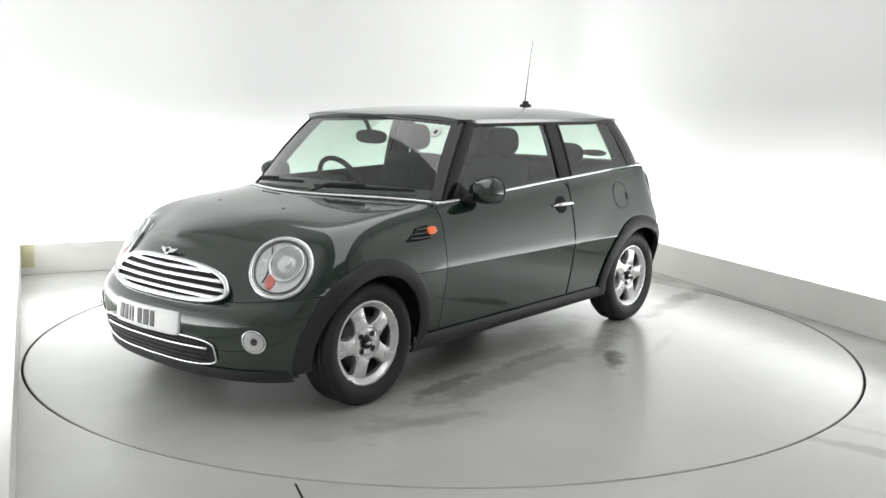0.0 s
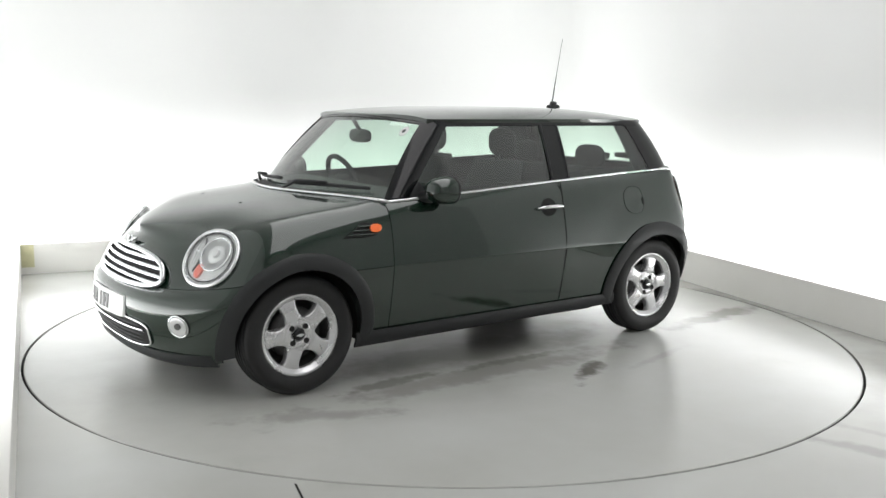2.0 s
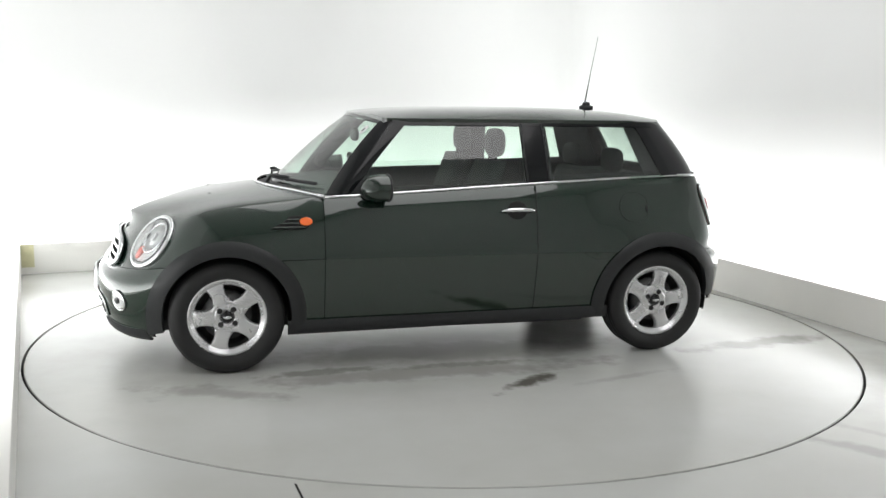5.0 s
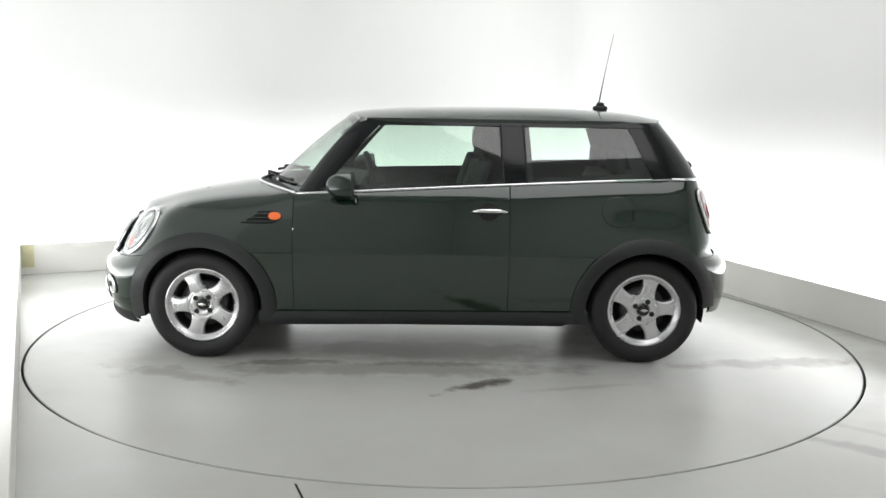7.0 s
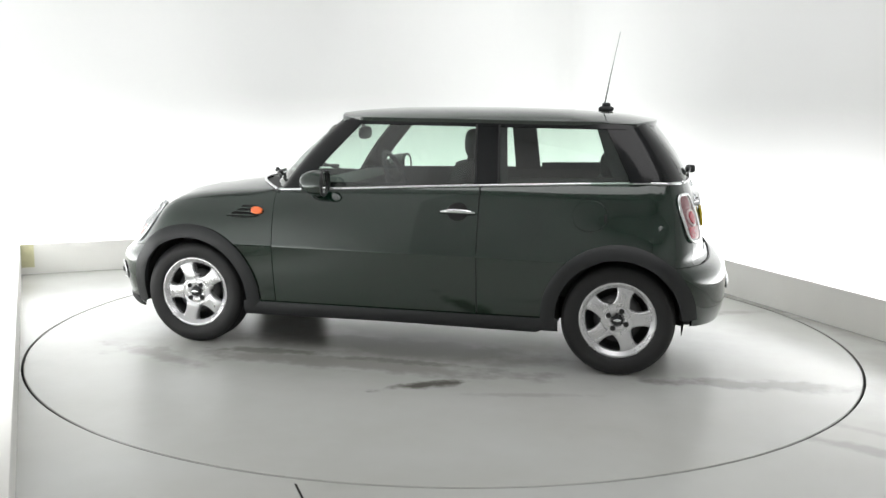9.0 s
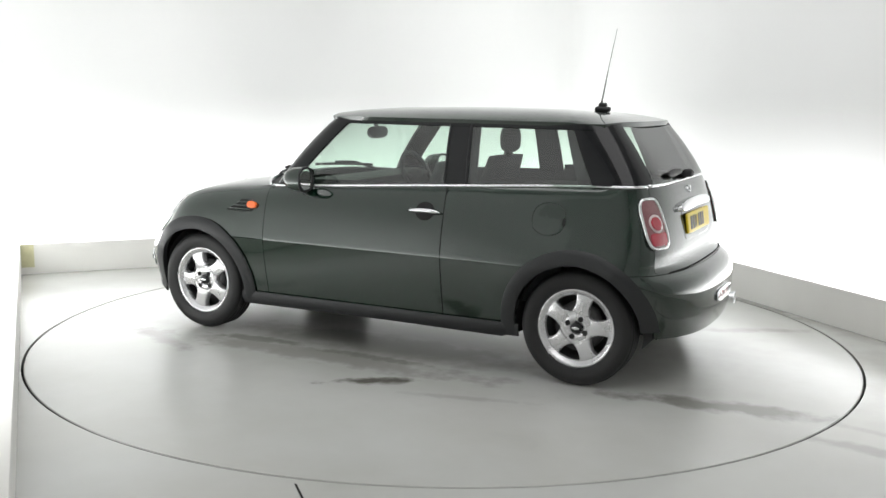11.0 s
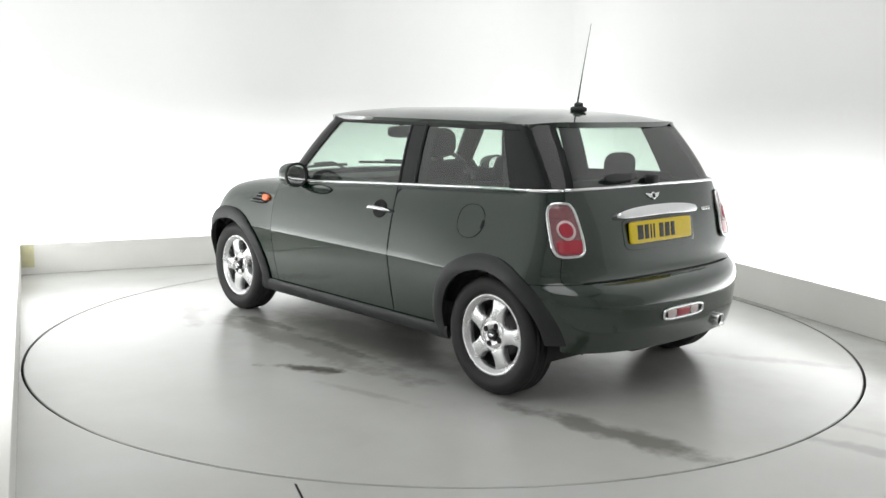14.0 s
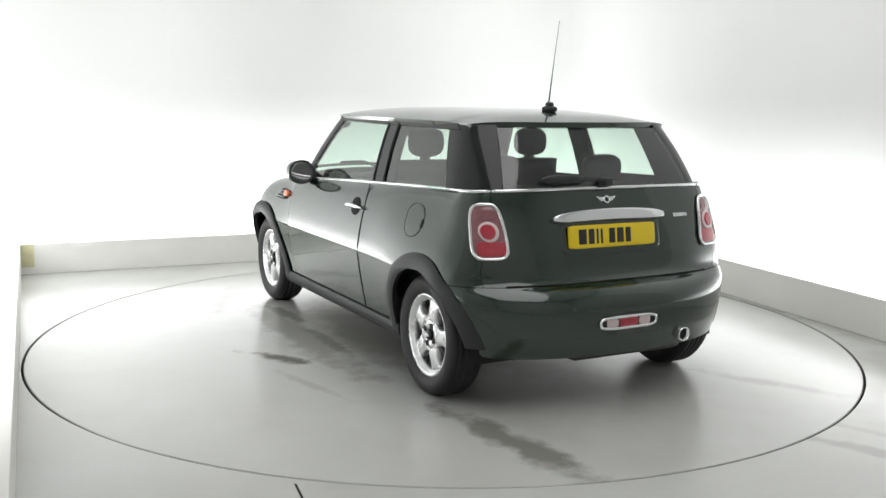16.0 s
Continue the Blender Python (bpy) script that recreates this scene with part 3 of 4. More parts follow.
def in_arch(c, r, radius):
    p = (COLS[c][r] + COLS[c + 1][r + 1]) / 2
    return p.y > 0.5 and any((p.x - a) ** 2 + (p.z - ARCH_Z) ** 2 < radius ** 2 for a in AXLES)


def col_at(kind, q):
    return min((i for i, s in enumerate(STATIONS) if s[0] == kind), key=lambda i: abs(STATIONS[i][1] - q))


CAR_MID = (-1.2, 0, 0.5)


def build_body(car):
    door_a, door_b = col_at("f", -0.51), col_at("f", -1.70)
    wing = door_a
    bump_a = col_at("f", 0.0)
    quarter = col_at("t", 50)
    cells = {(c, r) for c in range(N_COL - 1) for r in range(N_ROW - 1) if not in_arch(c, r, 0.378)}

    def take(test):
        got = {k for k in cells if test(*k)}
        cells.difference_update(got)
        return got
    bumper = take(lambda c, r: c < bump_a and r < MID_ROW)
    bonnet_side = take(lambda c, r: c < wing and r >= MID_ROW)
    front_wing = take(lambda c, r: c < door_a)
    door = take(lambda c, r: door_a <= c < door_b)
    rear_bumper = take(lambda c, r: c >= col_at("f", -2.42) and r < MID_ROW)
    tailgate = take(lambda c, r: c >= quarter)
    rest = cells
    def rounded(ob):
        sub = ob.modifiers.new("rounded", "SUBSURF")
        sub.levels = sub.render_levels = 1
        return ob
    rounded(part("front_bumper", edge_panel(panel(bumper, (1, -1)), outward=CAR_MID), M_PAINT, car, "dark green painted bumper"))
    rounded(part("rear_bumper", edge_panel(panel(rear_bumper, (1, -1)), outward=CAR_MID), M_PAINT, car))
    part("tailgate", edge_panel(panel(tailgate, (1, -1)), outward=CAR_MID), M_PAINT, car)
    for s in (1, -1):
        part("front_wing", edge_panel(panel(front_wing, (s,)), outward=CAR_MID), M_PAINT, car)
        part("door", edge_panel(panel(door, (s,)), outward=CAR_MID), M_PAINT, car)
        part("rear_wing", edge_panel(panel(rest, (s,)), outward=CAR_MID), M_PAINT, car)
    # bonnet: the sides down to the bumper, and the top between them as far as the cowl
    bm = panel(bonnet_side, (1, -1))
    top = N_ROW - 1
    rows = []
    M = 14
    for c in range(wing + 1):
        e = COLS[c][top]
        row = []
        for k in range(-M, M + 1):
            s = k / M
            s = math.copysign(1 - (1 - abs(s)) ** 1.25, s)
            x = e.x
            zc = max(e.z, hood_z(x))
            bulge = 0.012 * math.exp(-((abs(s) * e.y - 0.33) / 0.10) ** 2) * max(0, min(1, (x + 0.1) / 0.3)) * max(0, min(1, (0.55 - x) / 0.2))
            row.append(Vector((x, e.y * s, e.z + (zc - e.z) * (1 - abs(s) ** 2.0) + bulge * (1 - abs(s) ** 6))))
        rows.append(row)
    # the rear edge bows forward to the middle
    for fwd in (1, 2, 3):
        t = fwd / 3
        row = []
        for p in rows[wing]:
            s = abs(p.y) / COLS[wing][top].y
            row.append(p + Vector((-0.10 * t * s ** 3, 0, 0.008 * t)))
        rows.append(row)
    cut = []
    for i, row in enumerate(rows):
        new_row = []
        for p in row:
            s = abs(p.y) / 0.76
            limit = -0.20 - 0.31 * min(1, s) ** 2
            q = p.copy()
            if q.x < limit:
                q.x = limit
                q.z = min(q.z, hood_z(limit) - (hood_z(limit) - belt_z(-0.5)) * min(1, s) ** 2.2) if s < 0.98 else q.z
            new_row.append(q)
        cut.append(new_row)
    grid(bm, cut)
    bmesh.ops.remove_doubles(bm, verts=bm.verts[:], dist=0.0008)
    for _ in range(8):
        bmesh.ops.smooth_vert(bm, verts=[v for v in bm.verts if not v.is_boundary], factor=0.5, use_axis_x=True, use_axis_y=True, use_axis_z=True)
    for k in range(3):
        for v in bm.verts:
            v.co = lamp_seat(v.co)
        if k < 2:
            for _ in range(3):
                bmesh.ops.smooth_vert(bm, verts=[v for v in bm.verts if not v.is_boundary], factor=0.5, use_axis_x=True, use_axis_y=True, use_axis_z=True)
    rounded(part("bonnet", edge_panel(bm, outward=CAR_MID), M_PAINT, car, "dark green clamshell bonnet"))
    # dark shell behind the panels
    bm = bmesh.new()
    for s in (1, -1):
        made = {}
        for c in range(0, N_COL - 1):
            for r in range(N_ROW - 1):
                if in_arch(c, r, 0.375) or (c < wing and r >= MID_ROW + 2):
                    continue
                q = []
                for i, j in ((c, r), (c + 1, r), (c + 1, r + 1), (c, r + 1)):
                    if (i, j) not in made:
                        p = COLS[i][j]
                        k = Vector((max(-1, min(1, (p.x - XF) / 0.4)) if p.x > XF else (max(-1, (p.x - XR) / 0.3) if p.x < XR else 0), 1 if p.y > 0.05 else 0, 0))
                        if k.length:
                            k.normalize()
                        made[(i, j)] = bm.verts.new((p.x - k.x * 0.013, max(0, p.y - k.y * 0.013) * s, p.z - (0.01 if j == N_ROW - 1 else 0)))
                    q.append(made[(i, j)])
                bm.faces.new(q)
    part("inner_shell", bm, M_GAP, car, "black inner shell seen in the panel gaps")
    # floor pan, widened with an added axle beam and silencer to block light beneath
    bm = bmesh.new()
    box(bm, (-2.05, -0.73, 0.185), (-0.40, 0.73, 0.26), 0.03)
    box(bm, (-2.86, -0.50, 0.235), (-2.0, 0.50, 0.30), 0.02)
    box(bm, (-0.45, -0.50, 0.175), (0.50, 0.50, 0.26), 0.02)
    part("floor_pan", bm, M_PLASTIC, car, "black underbody")
    part("axle_beam", tube([(-2.467, -0.60, 0.29), (-2.44, -0.3, 0.25), (-2.44, 0.3, 0.25), (-2.467, 0.60, 0.29)], 0.05, False, 8), M_PLASTIC, car, "black rear axle beam, added to block light under the car")
    bm = bmesh.new()
    box(bm, (-2.94, -0.45, 0.21), (-2.72, 0.25, 0.33), 0.05)
    part("silencer", bm, M_DISCBRAKE, car, "dull steel silencer, added to block light under the car")
    for s in (1, -1):
        # sill
        fn = lambda u, v: on_side(u, 0.190 + 0.030 * min(1.0, -u / 2.1) + (0.083 - 0.012 * min(1.0, -u / 2.1)) * v, 0.004 + 0.016 * math.sin(math.pi * min(1, v * 0.9 + 0.05)) ** 0.5, s)
        part("sill", sheet(fn, steps(-0.315, -2.15, 30), steps(0, 1, 6), 0.012, (0, s, 0)), M_PLASTIC, car, "matt black sill")
        for ax in AXLES:
            lo = math.asin((0.222 - ARCH_Z) / 0.36)
            hi = math.pi - lo if ax == 0.0 else math.pi - math.asin((0.315 - ARCH_Z) / 0.36)
            angs = steps(lo, hi, 40)

            def clad(a, v, ax=ax):
                r = 0.334 + 0.080 * v
                x, z = ax + r * math.cos(a), ARCH_Z + r * math.sin(a)
                z = max(z, 0.19 if ax == 0.0 else 0.228)
                bulge = 0.010 + 0.012 * math.sin(math.pi * min(1, 0.12 + v * 0.88)) ** 0.6
                base = on_side(x, z, 0.0, 1)
                far = (x - ax) if ax == 0.0 else (ax - x)
                bulge *= 1 - 0.8 * max(0.0, min(1.0, (far - 0.22) / 0.15))
                return Vector((x, (base.y + bulge) * s, z))
            part("arch_trim", sheet(clad, angs, steps(0, 1, 8), 0.03, (0, s, 0)), M_PLASTIC, car, "matt dark arch trim")
            # liner
            fn = lambda a, v: Vector((ax + 0.345 * math.cos(a), s * (0.50 + 0.25 * v), ARCH_Z + 0.345 * math.sin(a)))
            part("arch_liner", sheet(fn, steps(-0.22, math.pi + 0.22, 28), steps(0, 1, 2)), M_GAP, car, "black wheel well")
            fn = lambda a, v: Vector((ax + 0.36 * v * math.cos(a), s * 0.50, ARCH_Z + 0.36 * v * math.sin(a)))
            part("arch_wall", sheet(fn, steps(-0.22, math.pi + 0.22, 28), steps(0.02, 1, 2)), M_GAP, car, "black wheel well")
    # lower edges of the bumpers
    fn = lambda u, v: on_nose(u, 0.178 + 0.06 * v, 0.001 + (0.005 + 0.01 * math.sin(math.pi * v)) * (1 - abs(u / 0.70) ** 8))
    part("front_lip", sheet(fn, steps(-0.70, 0.70, 36), steps(0, 1, 4), 0.012, (1, 0, 0)), M_PLASTIC, car, "matt black lower lip")
    # chrome belt line
    a = col_at("f", -0.51)
    for s in (1, -1):
        path = [Vector((p.x, (p.y + 0.004) * s, p.z - 0.001)) for p in [COLS[c][top] for c in range(a, quarter + 1)]]
        part("belt_strip", tube(path, 0.0085, sides=8), M_CHROME, car, "chrome belt strip")
    path = [Vector((p.x, p.y, p.z)) for p in [COLS[c][top] + Vector((-0.004, 0, 0)) for c in range(quarter, N_COL)]]
    path = path + [Vector((p.x, -p.y, p.z)) for p in path[-2::-1]]
    part("belt_strip", tube(path, 0.0085, sides=8), M_CHROME, car, "chrome strip under the rear window")
    path = [Vector((-0.205 - 0.31 * (s * s), 0.757 * s, hood_z(-0.2 - 0.31 * s * s) * (1 - abs(s) ** 2.2) + belt_z(-0.51) * abs(s) ** 2.2 + 0.006)) for s in steps(-1, 1, 36)]
    part("cowl_strip", tube(path, 0.008, sides=8), M_CHROME, car, "chrome strip along the bonnet's rear edge")
    # black scuttle between bonnet and windscreen
    fn = lambda u, v: Vector((-0.20 - 0.31 * u * u - 0.10 * v, 0.745 * u, hood_z(-0.2 - 0.31 * u * u) * (1 - abs(u) ** 2.2) + belt_z(-0.51) * abs(u) ** 2.2 - 0.012 + 0.02 * v))
    part("scuttle", sheet(fn, steps(-1, 1, 24), steps(0, 1, 4), 0.02, (0, 0, 1)), M_PLASTIC, car, "black plastic scuttle panel")


# greenhouse
ROOF_Z = 1.335
gh_w = spline([0.90, 1.0, 1.1, 1.2, 1.335, 1.40], [0.748, 0.728, 0.70, 0.668, 0.615, 0.585])
gh_tail = spline([0.95, 1.04, 1.20, 1.335, 1.4], [0.63, 0.60, 0.50, 0.39, 0.34])
GX = -2.2


def gh_y(x, z):
    w = gh_w(z)
    if x < GX:
        return w * max(0.0, 1 - min(1, (GX - x) / gh_tail(z)) ** 6.0) ** (1 / 6)
    return w


def gh_tail_point(a, z):
    """a: degrees from the middle of the tail round to the flank."""
    c, s = max(0.0, math.cos(radians(abs(a)))) ** (1 / 3), max(0.0, math.sin(radians(abs(a)))) ** (1 / 3)
    return Vector((GX - gh_tail(z) * c, math.copysign(gh_w(z) * s, a) if a else 0.0, z))


def screen(u, v):
    """Windscreen surface: u across from -1 to 1, v up from 0 to 1."""
    lo = Vector((-0.30 - 0.24 * u * u, 0.715 * u, 0.955 - 0.02 * u * u))
    hi = Vector((-0.775 - 0.085 * u * u, 0.575 * u, 1.362 - 0.03 * u * u))
    p = lo.lerp(hi, v)
    return p + Vector((0.011, 0, 0.014)) * (4 * v * (1 - v))


def quad_fn(c00, c10, c11, c01, s, out=0.0):
    """A patch of the greenhouse's flank between four (x, z) corners: front low, rear low, rear high, front high."""
    def fn(u, v):
        x = (c00[0] * (1 - u) + c10[0] * u) * (1 - v) + (c01[0] * (1 - u) + c11[0] * u) * v
        z = (c00[1] * (1 - u) + c10[1] * u) * (1 - v) + (c01[1] * (1 - u) + c11[1] * u) * v
        return Vector((x, (gh_y(x, z) + out) * s, z))
    return fn


def pane_sheet(fn, facing, nu=12, nv=8, depth=0.005):
    return sheet(fn, steps(0, 1, nu), steps(0, 1, nv), depth, facing)


def build_greenhouse(car):
    part("windscreen", sheet(screen, steps(-1.0, 1.0, 26), steps(0.0, 0.985, 10), 0.005, (1, 0, 0.5)), M_GLASS, car, "clear windscreen with a light green tint").visible_shadow = False
    top = sheet(lambda u, v: screen(u, 0.955 + 0.05 * v) + Vector((0.002, 0, 0.003)), steps(-1.0, 1.0, 24), steps(0, 1, 2), 0.01, (1, 0, 0.5))
    part("windscreen_seal", top, M_BLACKGLOSS, car, "black band along the windscreen's top")
    zr = ROOF_Z
    for s in (1, -1):
        # pillar beside the windscreen: from its edge round to the door glass
        def pillar(u, v):
            a = screen(0.985 * s, v) + Vector((0.004, 0, 0.004))
            z0 = 0.94 + (zr - 0.94) * v
            x0 = -0.66 - 0.30 * v - 0.04 * v * v
            b = Vector((x0, gh_y(x0, z0) * s, z0))
            p = a.lerp(b, u)
            return p + Vector((0.012, 0.02 * s, 0.004)) * (4 * u * (1 - u))
        part("windscreen_pillar", sheet(pillar, steps(0, 1, 8), steps(0, 1, 12), 0.02, (0.5, s, 0)), M_BLACKGLOSS, car, "gloss black windscreen pillar")
        part("door_glass", pane_sheet(quad_fn((-0.665, 0.945), (-1.665, 0.985), (-1.645, 1.318), (-0.965, 1.318), s, -0.004), (0, s, 0)), M_GLASS, car, "green tinted door glass").visible_shadow = False
        part("window_rail", pane_sheet(quad_fn((-0.93, 1.312), (-2.46, 1.312), (-2.42, zr + 0.004), (-0.90, zr + 0.004), s, 0.004), (0, s, 0), 20, 3, 0.012), M_BLACKGLOSS, car, "black rail above the side windows")
        part("door_pillar", pane_sheet(quad_fn((-1.665, 0.985), (-1.80, 0.99), (-1.775, 1.318), (-1.645, 1.318), s, 0.001), (0, s, 0), 4, 6, 0.02), M_BLACKGLOSS, car, "gloss black door pillar")
        part("quarter_glass", pane_sheet(quad_fn((-1.80, 0.992), (-2.52, 1.028), (-2.36, 1.318), (-1.775, 1.318), s, -0.003), (0, s, 0)), M_REARGLASS, car, "tinted rear quarter glass").visible_shadow = False
        # thin upright seals of the glass
        for x0, x1 in ((-1.668, -1.648), (-1.80, -1.775)):
            path = [Vector((x0 + (x1 - x0) * t, (gh_y(x0, 0.985 + 0.335 * t) + 0.003) * s, 0.985 + 0.335 * t)) for t in steps(0, 1, 8)]
            part("window_seal", tube(path, 0.006, sides=6), M_PLASTIC, car, "black rubber window seal")

        def rear_pillar(u, v):
            z = 1.036 + (zr + 0.004 - 1.036) * v
            x = -2.50 + 0.155 * v
            start = math.degrees(math.asin(min(1, (gh_y(x, z) / gh_w(z)) ** 3)))
            a = start + (TAIL_GLASS - start) * u
            p = gh_tail_point(a, z)
            return Vector((p.x, p.y * s, p.z))
        part("rear_pillar", sheet(rear_pillar, steps(0, 1, 14), steps(0, 1, 8), 0.02, (-0.5, s, 0)), M_BLACKGLOSS, car, "gloss black rear corner pillar")
    fn = lambda u, v: gh_tail_point(u, 1.045 + (zr - 0.01 - 1.045) * v)
    part("rear_window", sheet(fn, steps(-TAIL_GLASS + 0.5, TAIL_GLASS - 0.5, 24), steps(0, 1, 8), 0.005, (-1, 0, 0.3)), M_REARGLASS, car, "tinted tailgate window").visible_shadow = False
    # roof
    zc = spline([-0.76, -0.86, -1.04, -1.25, -1.73, -2.07, -2.28, -2.45, -2.62], [1.366, 1.383, 1.398, 1.408, 1.415, 1.411, 1.402, 1.386, 1.352])

    def roof(s, t):
        xf, xr = -0.765 - 0.095 * s * s, -2.615 + 0.10 * s ** 4
        x = xf + (xr - xf) * t
        ye = gh_w(zr) + 0.014
        if x < -2.3:
            ye *= max(0.0, 1 - ((-2.3 - x) / 0.56) ** 3) ** (1 / 3)
        if x < -2.2:
            ye -= 0.02 * min(1, (-2.2 - x) / 0.3)
        if x > -1.05:
            ye -= 0.05 * ((x + 1.05) / 0.28) ** 2
        z0 = 1.336 + (0.012 if x > -2.35 else 0.012 - 0.006)
        z = z0 + (zc(x) - z0) * (1 - abs(s) ** 3.6)
        return Vector((x, ye * s, z))
    ss = [math.copysign(1 - (1 - abs(k)) ** 1.5, k) for k in steps(-1, 1, 28)]
    part("roof", sheet(roof, ss, steps(0, 1, 36), 0.028, (0, 0, 1)), M_PAINT, car, "dark green painted roof")
    fn = lambda u, v: roof(u, 0.012 + 0.976 * v) + Vector((0, 0, -0.03))
    part("headlining", sheet(fn, steps(-0.93, 0.93, 12), steps(0, 1, 12), 0.01, (0, 0, -1)), M_STICKER, car, "pale grey headlining")
    # aerial
    bm = bmesh.new()
    box(bm, (-2.355, -0.024, 1.398), (-2.265, 0.024, 1.428), 0.012)
    base = part("aerial_base", bm, M_PLASTIC, car, "black aerial foot")
    bm = bmesh.new()
    box(bm, (-2.335, -0.015, 1.422), (-2.285, 0.015, 1.450), 0.010)
    part("aerial_joint", bm, M_PLASTIC, base)
    part("aerial_rod", tube([(-2.30, 0, 1.44), (-2.335, 0, 1.65), (-2.375, 0, 1.865)], lambda t: 0.0050 - 0.0036 * min(1.0, t * 1.6), sides=6), M_PLASTIC, base, "thin black aerial rod")


TAIL_GLASS = 29.0


# ---------------------------------------------------------------- car: wheels
def build_wheel(car, x, s, phase):
    hub = new("wheel", finish("wheel", lathe([(0.0, -0.05), (0.13, -0.05), (0.13, 0.02), (0.07, 0.03), (0.0, 0.03)], 32), M_DISCBRAKE))
    hub.parent = car
    hub.location = (x + OX, s * 0.716 + OY, WHEEL_R)
    tagged(hub, "five-spoke silver alloy wheel with a black tyre")

    def add(name, bm, material, label=""):
        bmesh.ops.transform(bm, matrix=Matrix.Diagonal((1, s, 1, 1)), verts=bm.verts[:])
        return part(name, bm, material, hub, label)
    h = 0.0875
    prof = [(0.200, -0.070), (0.215, -h), (0.25, -h - 0.006), (0.285, -h + 0.004), (0.298, -h + 0.022)]
    for y in (-0.045, -0.015, 0.015, 0.045):
        prof += [(0.3035, y - 0.011), (0.3035, y + 0.009), (0.297, y + 0.011), (0.297, y + 0.0145)]
    prof += [(0.298, h - 0.022), (0.290, h - 0.008), (0.280, h + 0.001), (0.268, h + 0.004), (0.262, h + 0.0065), (0.245, h + 0.006), (0.225, h), (0.212, h - 0.006), (0.204, h - 0.016), (0.198, 0.066)]
    add("tyre", lathe(prof, 64), M_RUBBER, "worn black tyre")
    add("rim", lathe([(0.184, -0.07), (0.180, 0.01), (0.172, 0.040), (0.172, 0.052), (0.178, 0.060), (0.186, 0.064), (0.190, 0.072), (0.199, 0.077), (0.2065, 0.076), (0.2085, 0.066), (0.203, 0.06), (0.195, 0.03)], 64), M_ALLOY, "silver rim")
    for k in range(5):
        a = radians(phase + 72 * k)
        bm = bmesh.new()
        rows = []
        for r, w, y in ((0.079, 0.0485, 0.0605), (0.084, 0.0475, 0.0625), (0.095, 0.042, 0.063), (0.115, 0.0385, 0.064), (0.138, 0.039, 0.063), (0.155, 0.043, 0.061), (0.168, 0.050, 0.058), (0.180, 0.060, 0.053)):
            rows.append([(r, w * q, y - dy) for q, dy in ((-1, 0.040), (-1.0, 0.010), (-0.90, 0.002), (-0.72, 0.0), (0, -0.003), (0.72, 0.0), (0.90, 0.002), (1.0, 0.010), (1, 0.040))])
        grid(bm, [[(-(p[0] * math.cos(a) - p[1] * math.sin(a)), p[2], p[0] * math.sin(a) + p[1] * math.cos(a)) for p in row] for row in rows])
        add("spoke", bm, M_ALLOY)
    add("hub_face", lathe([(0.0, 0.055), (0.036, 0.055), (0.040, 0.060), (0.066, 0.0605), (0.070, 0.0565), (0.074, 0.0590), (0.086, 0.0590), (0.091, 0.052), (0.088, 0.03)], 40), M_ALLOY)
    disc = lathe([(0.05, 0.0), (0.128, 0.0), (0.132, -0.006), (0.132, -0.02), (0.05, -0.02)], 40)
    add("brake_disc", disc, M_DISCBRAKE, "dull steel brake disc")
    add("rim_barrel", lathe([(0.178, 0.035), (0.172, -0.02), (0.170, -0.06), (0.10, -0.065)], 48), M_BARREL, "inner barrel, shade put in as a darker alloy")
    add("hub_cap", lathe([(0.0, 0.074), (0.018, 0.073), (0.027, 0.070), (0.030, 0.064), (0.030, 0.05)], 32), M_BLACKGLOSS, "black hub cap")
    bm = bmesh.new()
    box(bm, (-0.02, 0.0735, -0.004), (0.02, 0.0765, 0.004), 0.001)
    box(bm, (-0.008, 0.0735, -0.008), (0.008, 0.077, 0.008), 0.001)
    add("cap_emblem", bm, M_CHROME, "small silver emblem")
    for k in range(4):
        a = radians(phase + 20 + 90 * k)
        bm = lathe([(0.0, 0.0635), (0.010, 0.0635), (0.012, 0.0645), (0.0145, 0.0640), (0.0145, 0.05)], 12)
        bmesh.ops.transform(bm, matrix=Matrix.Translation((0.052 * math.cos(a), 0, 0.052 * math.sin(a))), verts=bm.verts[:])
        add("wheel_bolt", bm, M_GAP, "dark recessed wheel bolt")
    return hub


# ---------------------------------------------------------------- car: fittings
def frame_at(centre, normal, out_hint):
    n = Vector(normal).normalized()
    e1 = Vector(out_hint) - n * Vector(out_hint).dot(n)
    e1.normalize()
    e2 = n.cross(e1)
    if e2.z < 0:
        e2 = -e2
    c = Vector(centre)
    return lambda a, b, out=0.0: c + e1 * a + e2 * b + n * out


def emblem(name, fn, parent, k=1.0):
    """Winged round emblem as a plain shape."""
    bm = blob(oval(0, 0, 0.021 * k, 0.021 * k, 2, 20), fn, 0.006, 2)
    ob = part(name, bm, M_CHROME, parent, "small silver winged emblem")
    for s in (1, -1):
        wing = [(s * 0.018 * k, -0.008 * k), (s * 0.035 * k, -0.009 * k), (s * 0.058 * k, 0.008 * k), (s * 0.066 * k, 0.018 * k), (s * 0.035 * k, 0.014 * k), (s * 0.016 * k, 0.012 * k)]
        part("wing", blob(wing, fn, 0.004, 2), M_CHROME, ob)
    part("emblem_centre", blob(oval(0, 0, 0.013 * k, 0.013 * k, 2, 16), lambda a, b, o=0.0: fn(a, b, o + 0.005), 0.003, 2), M_BLACKGLOSS, ob, "black centre")
    return ob


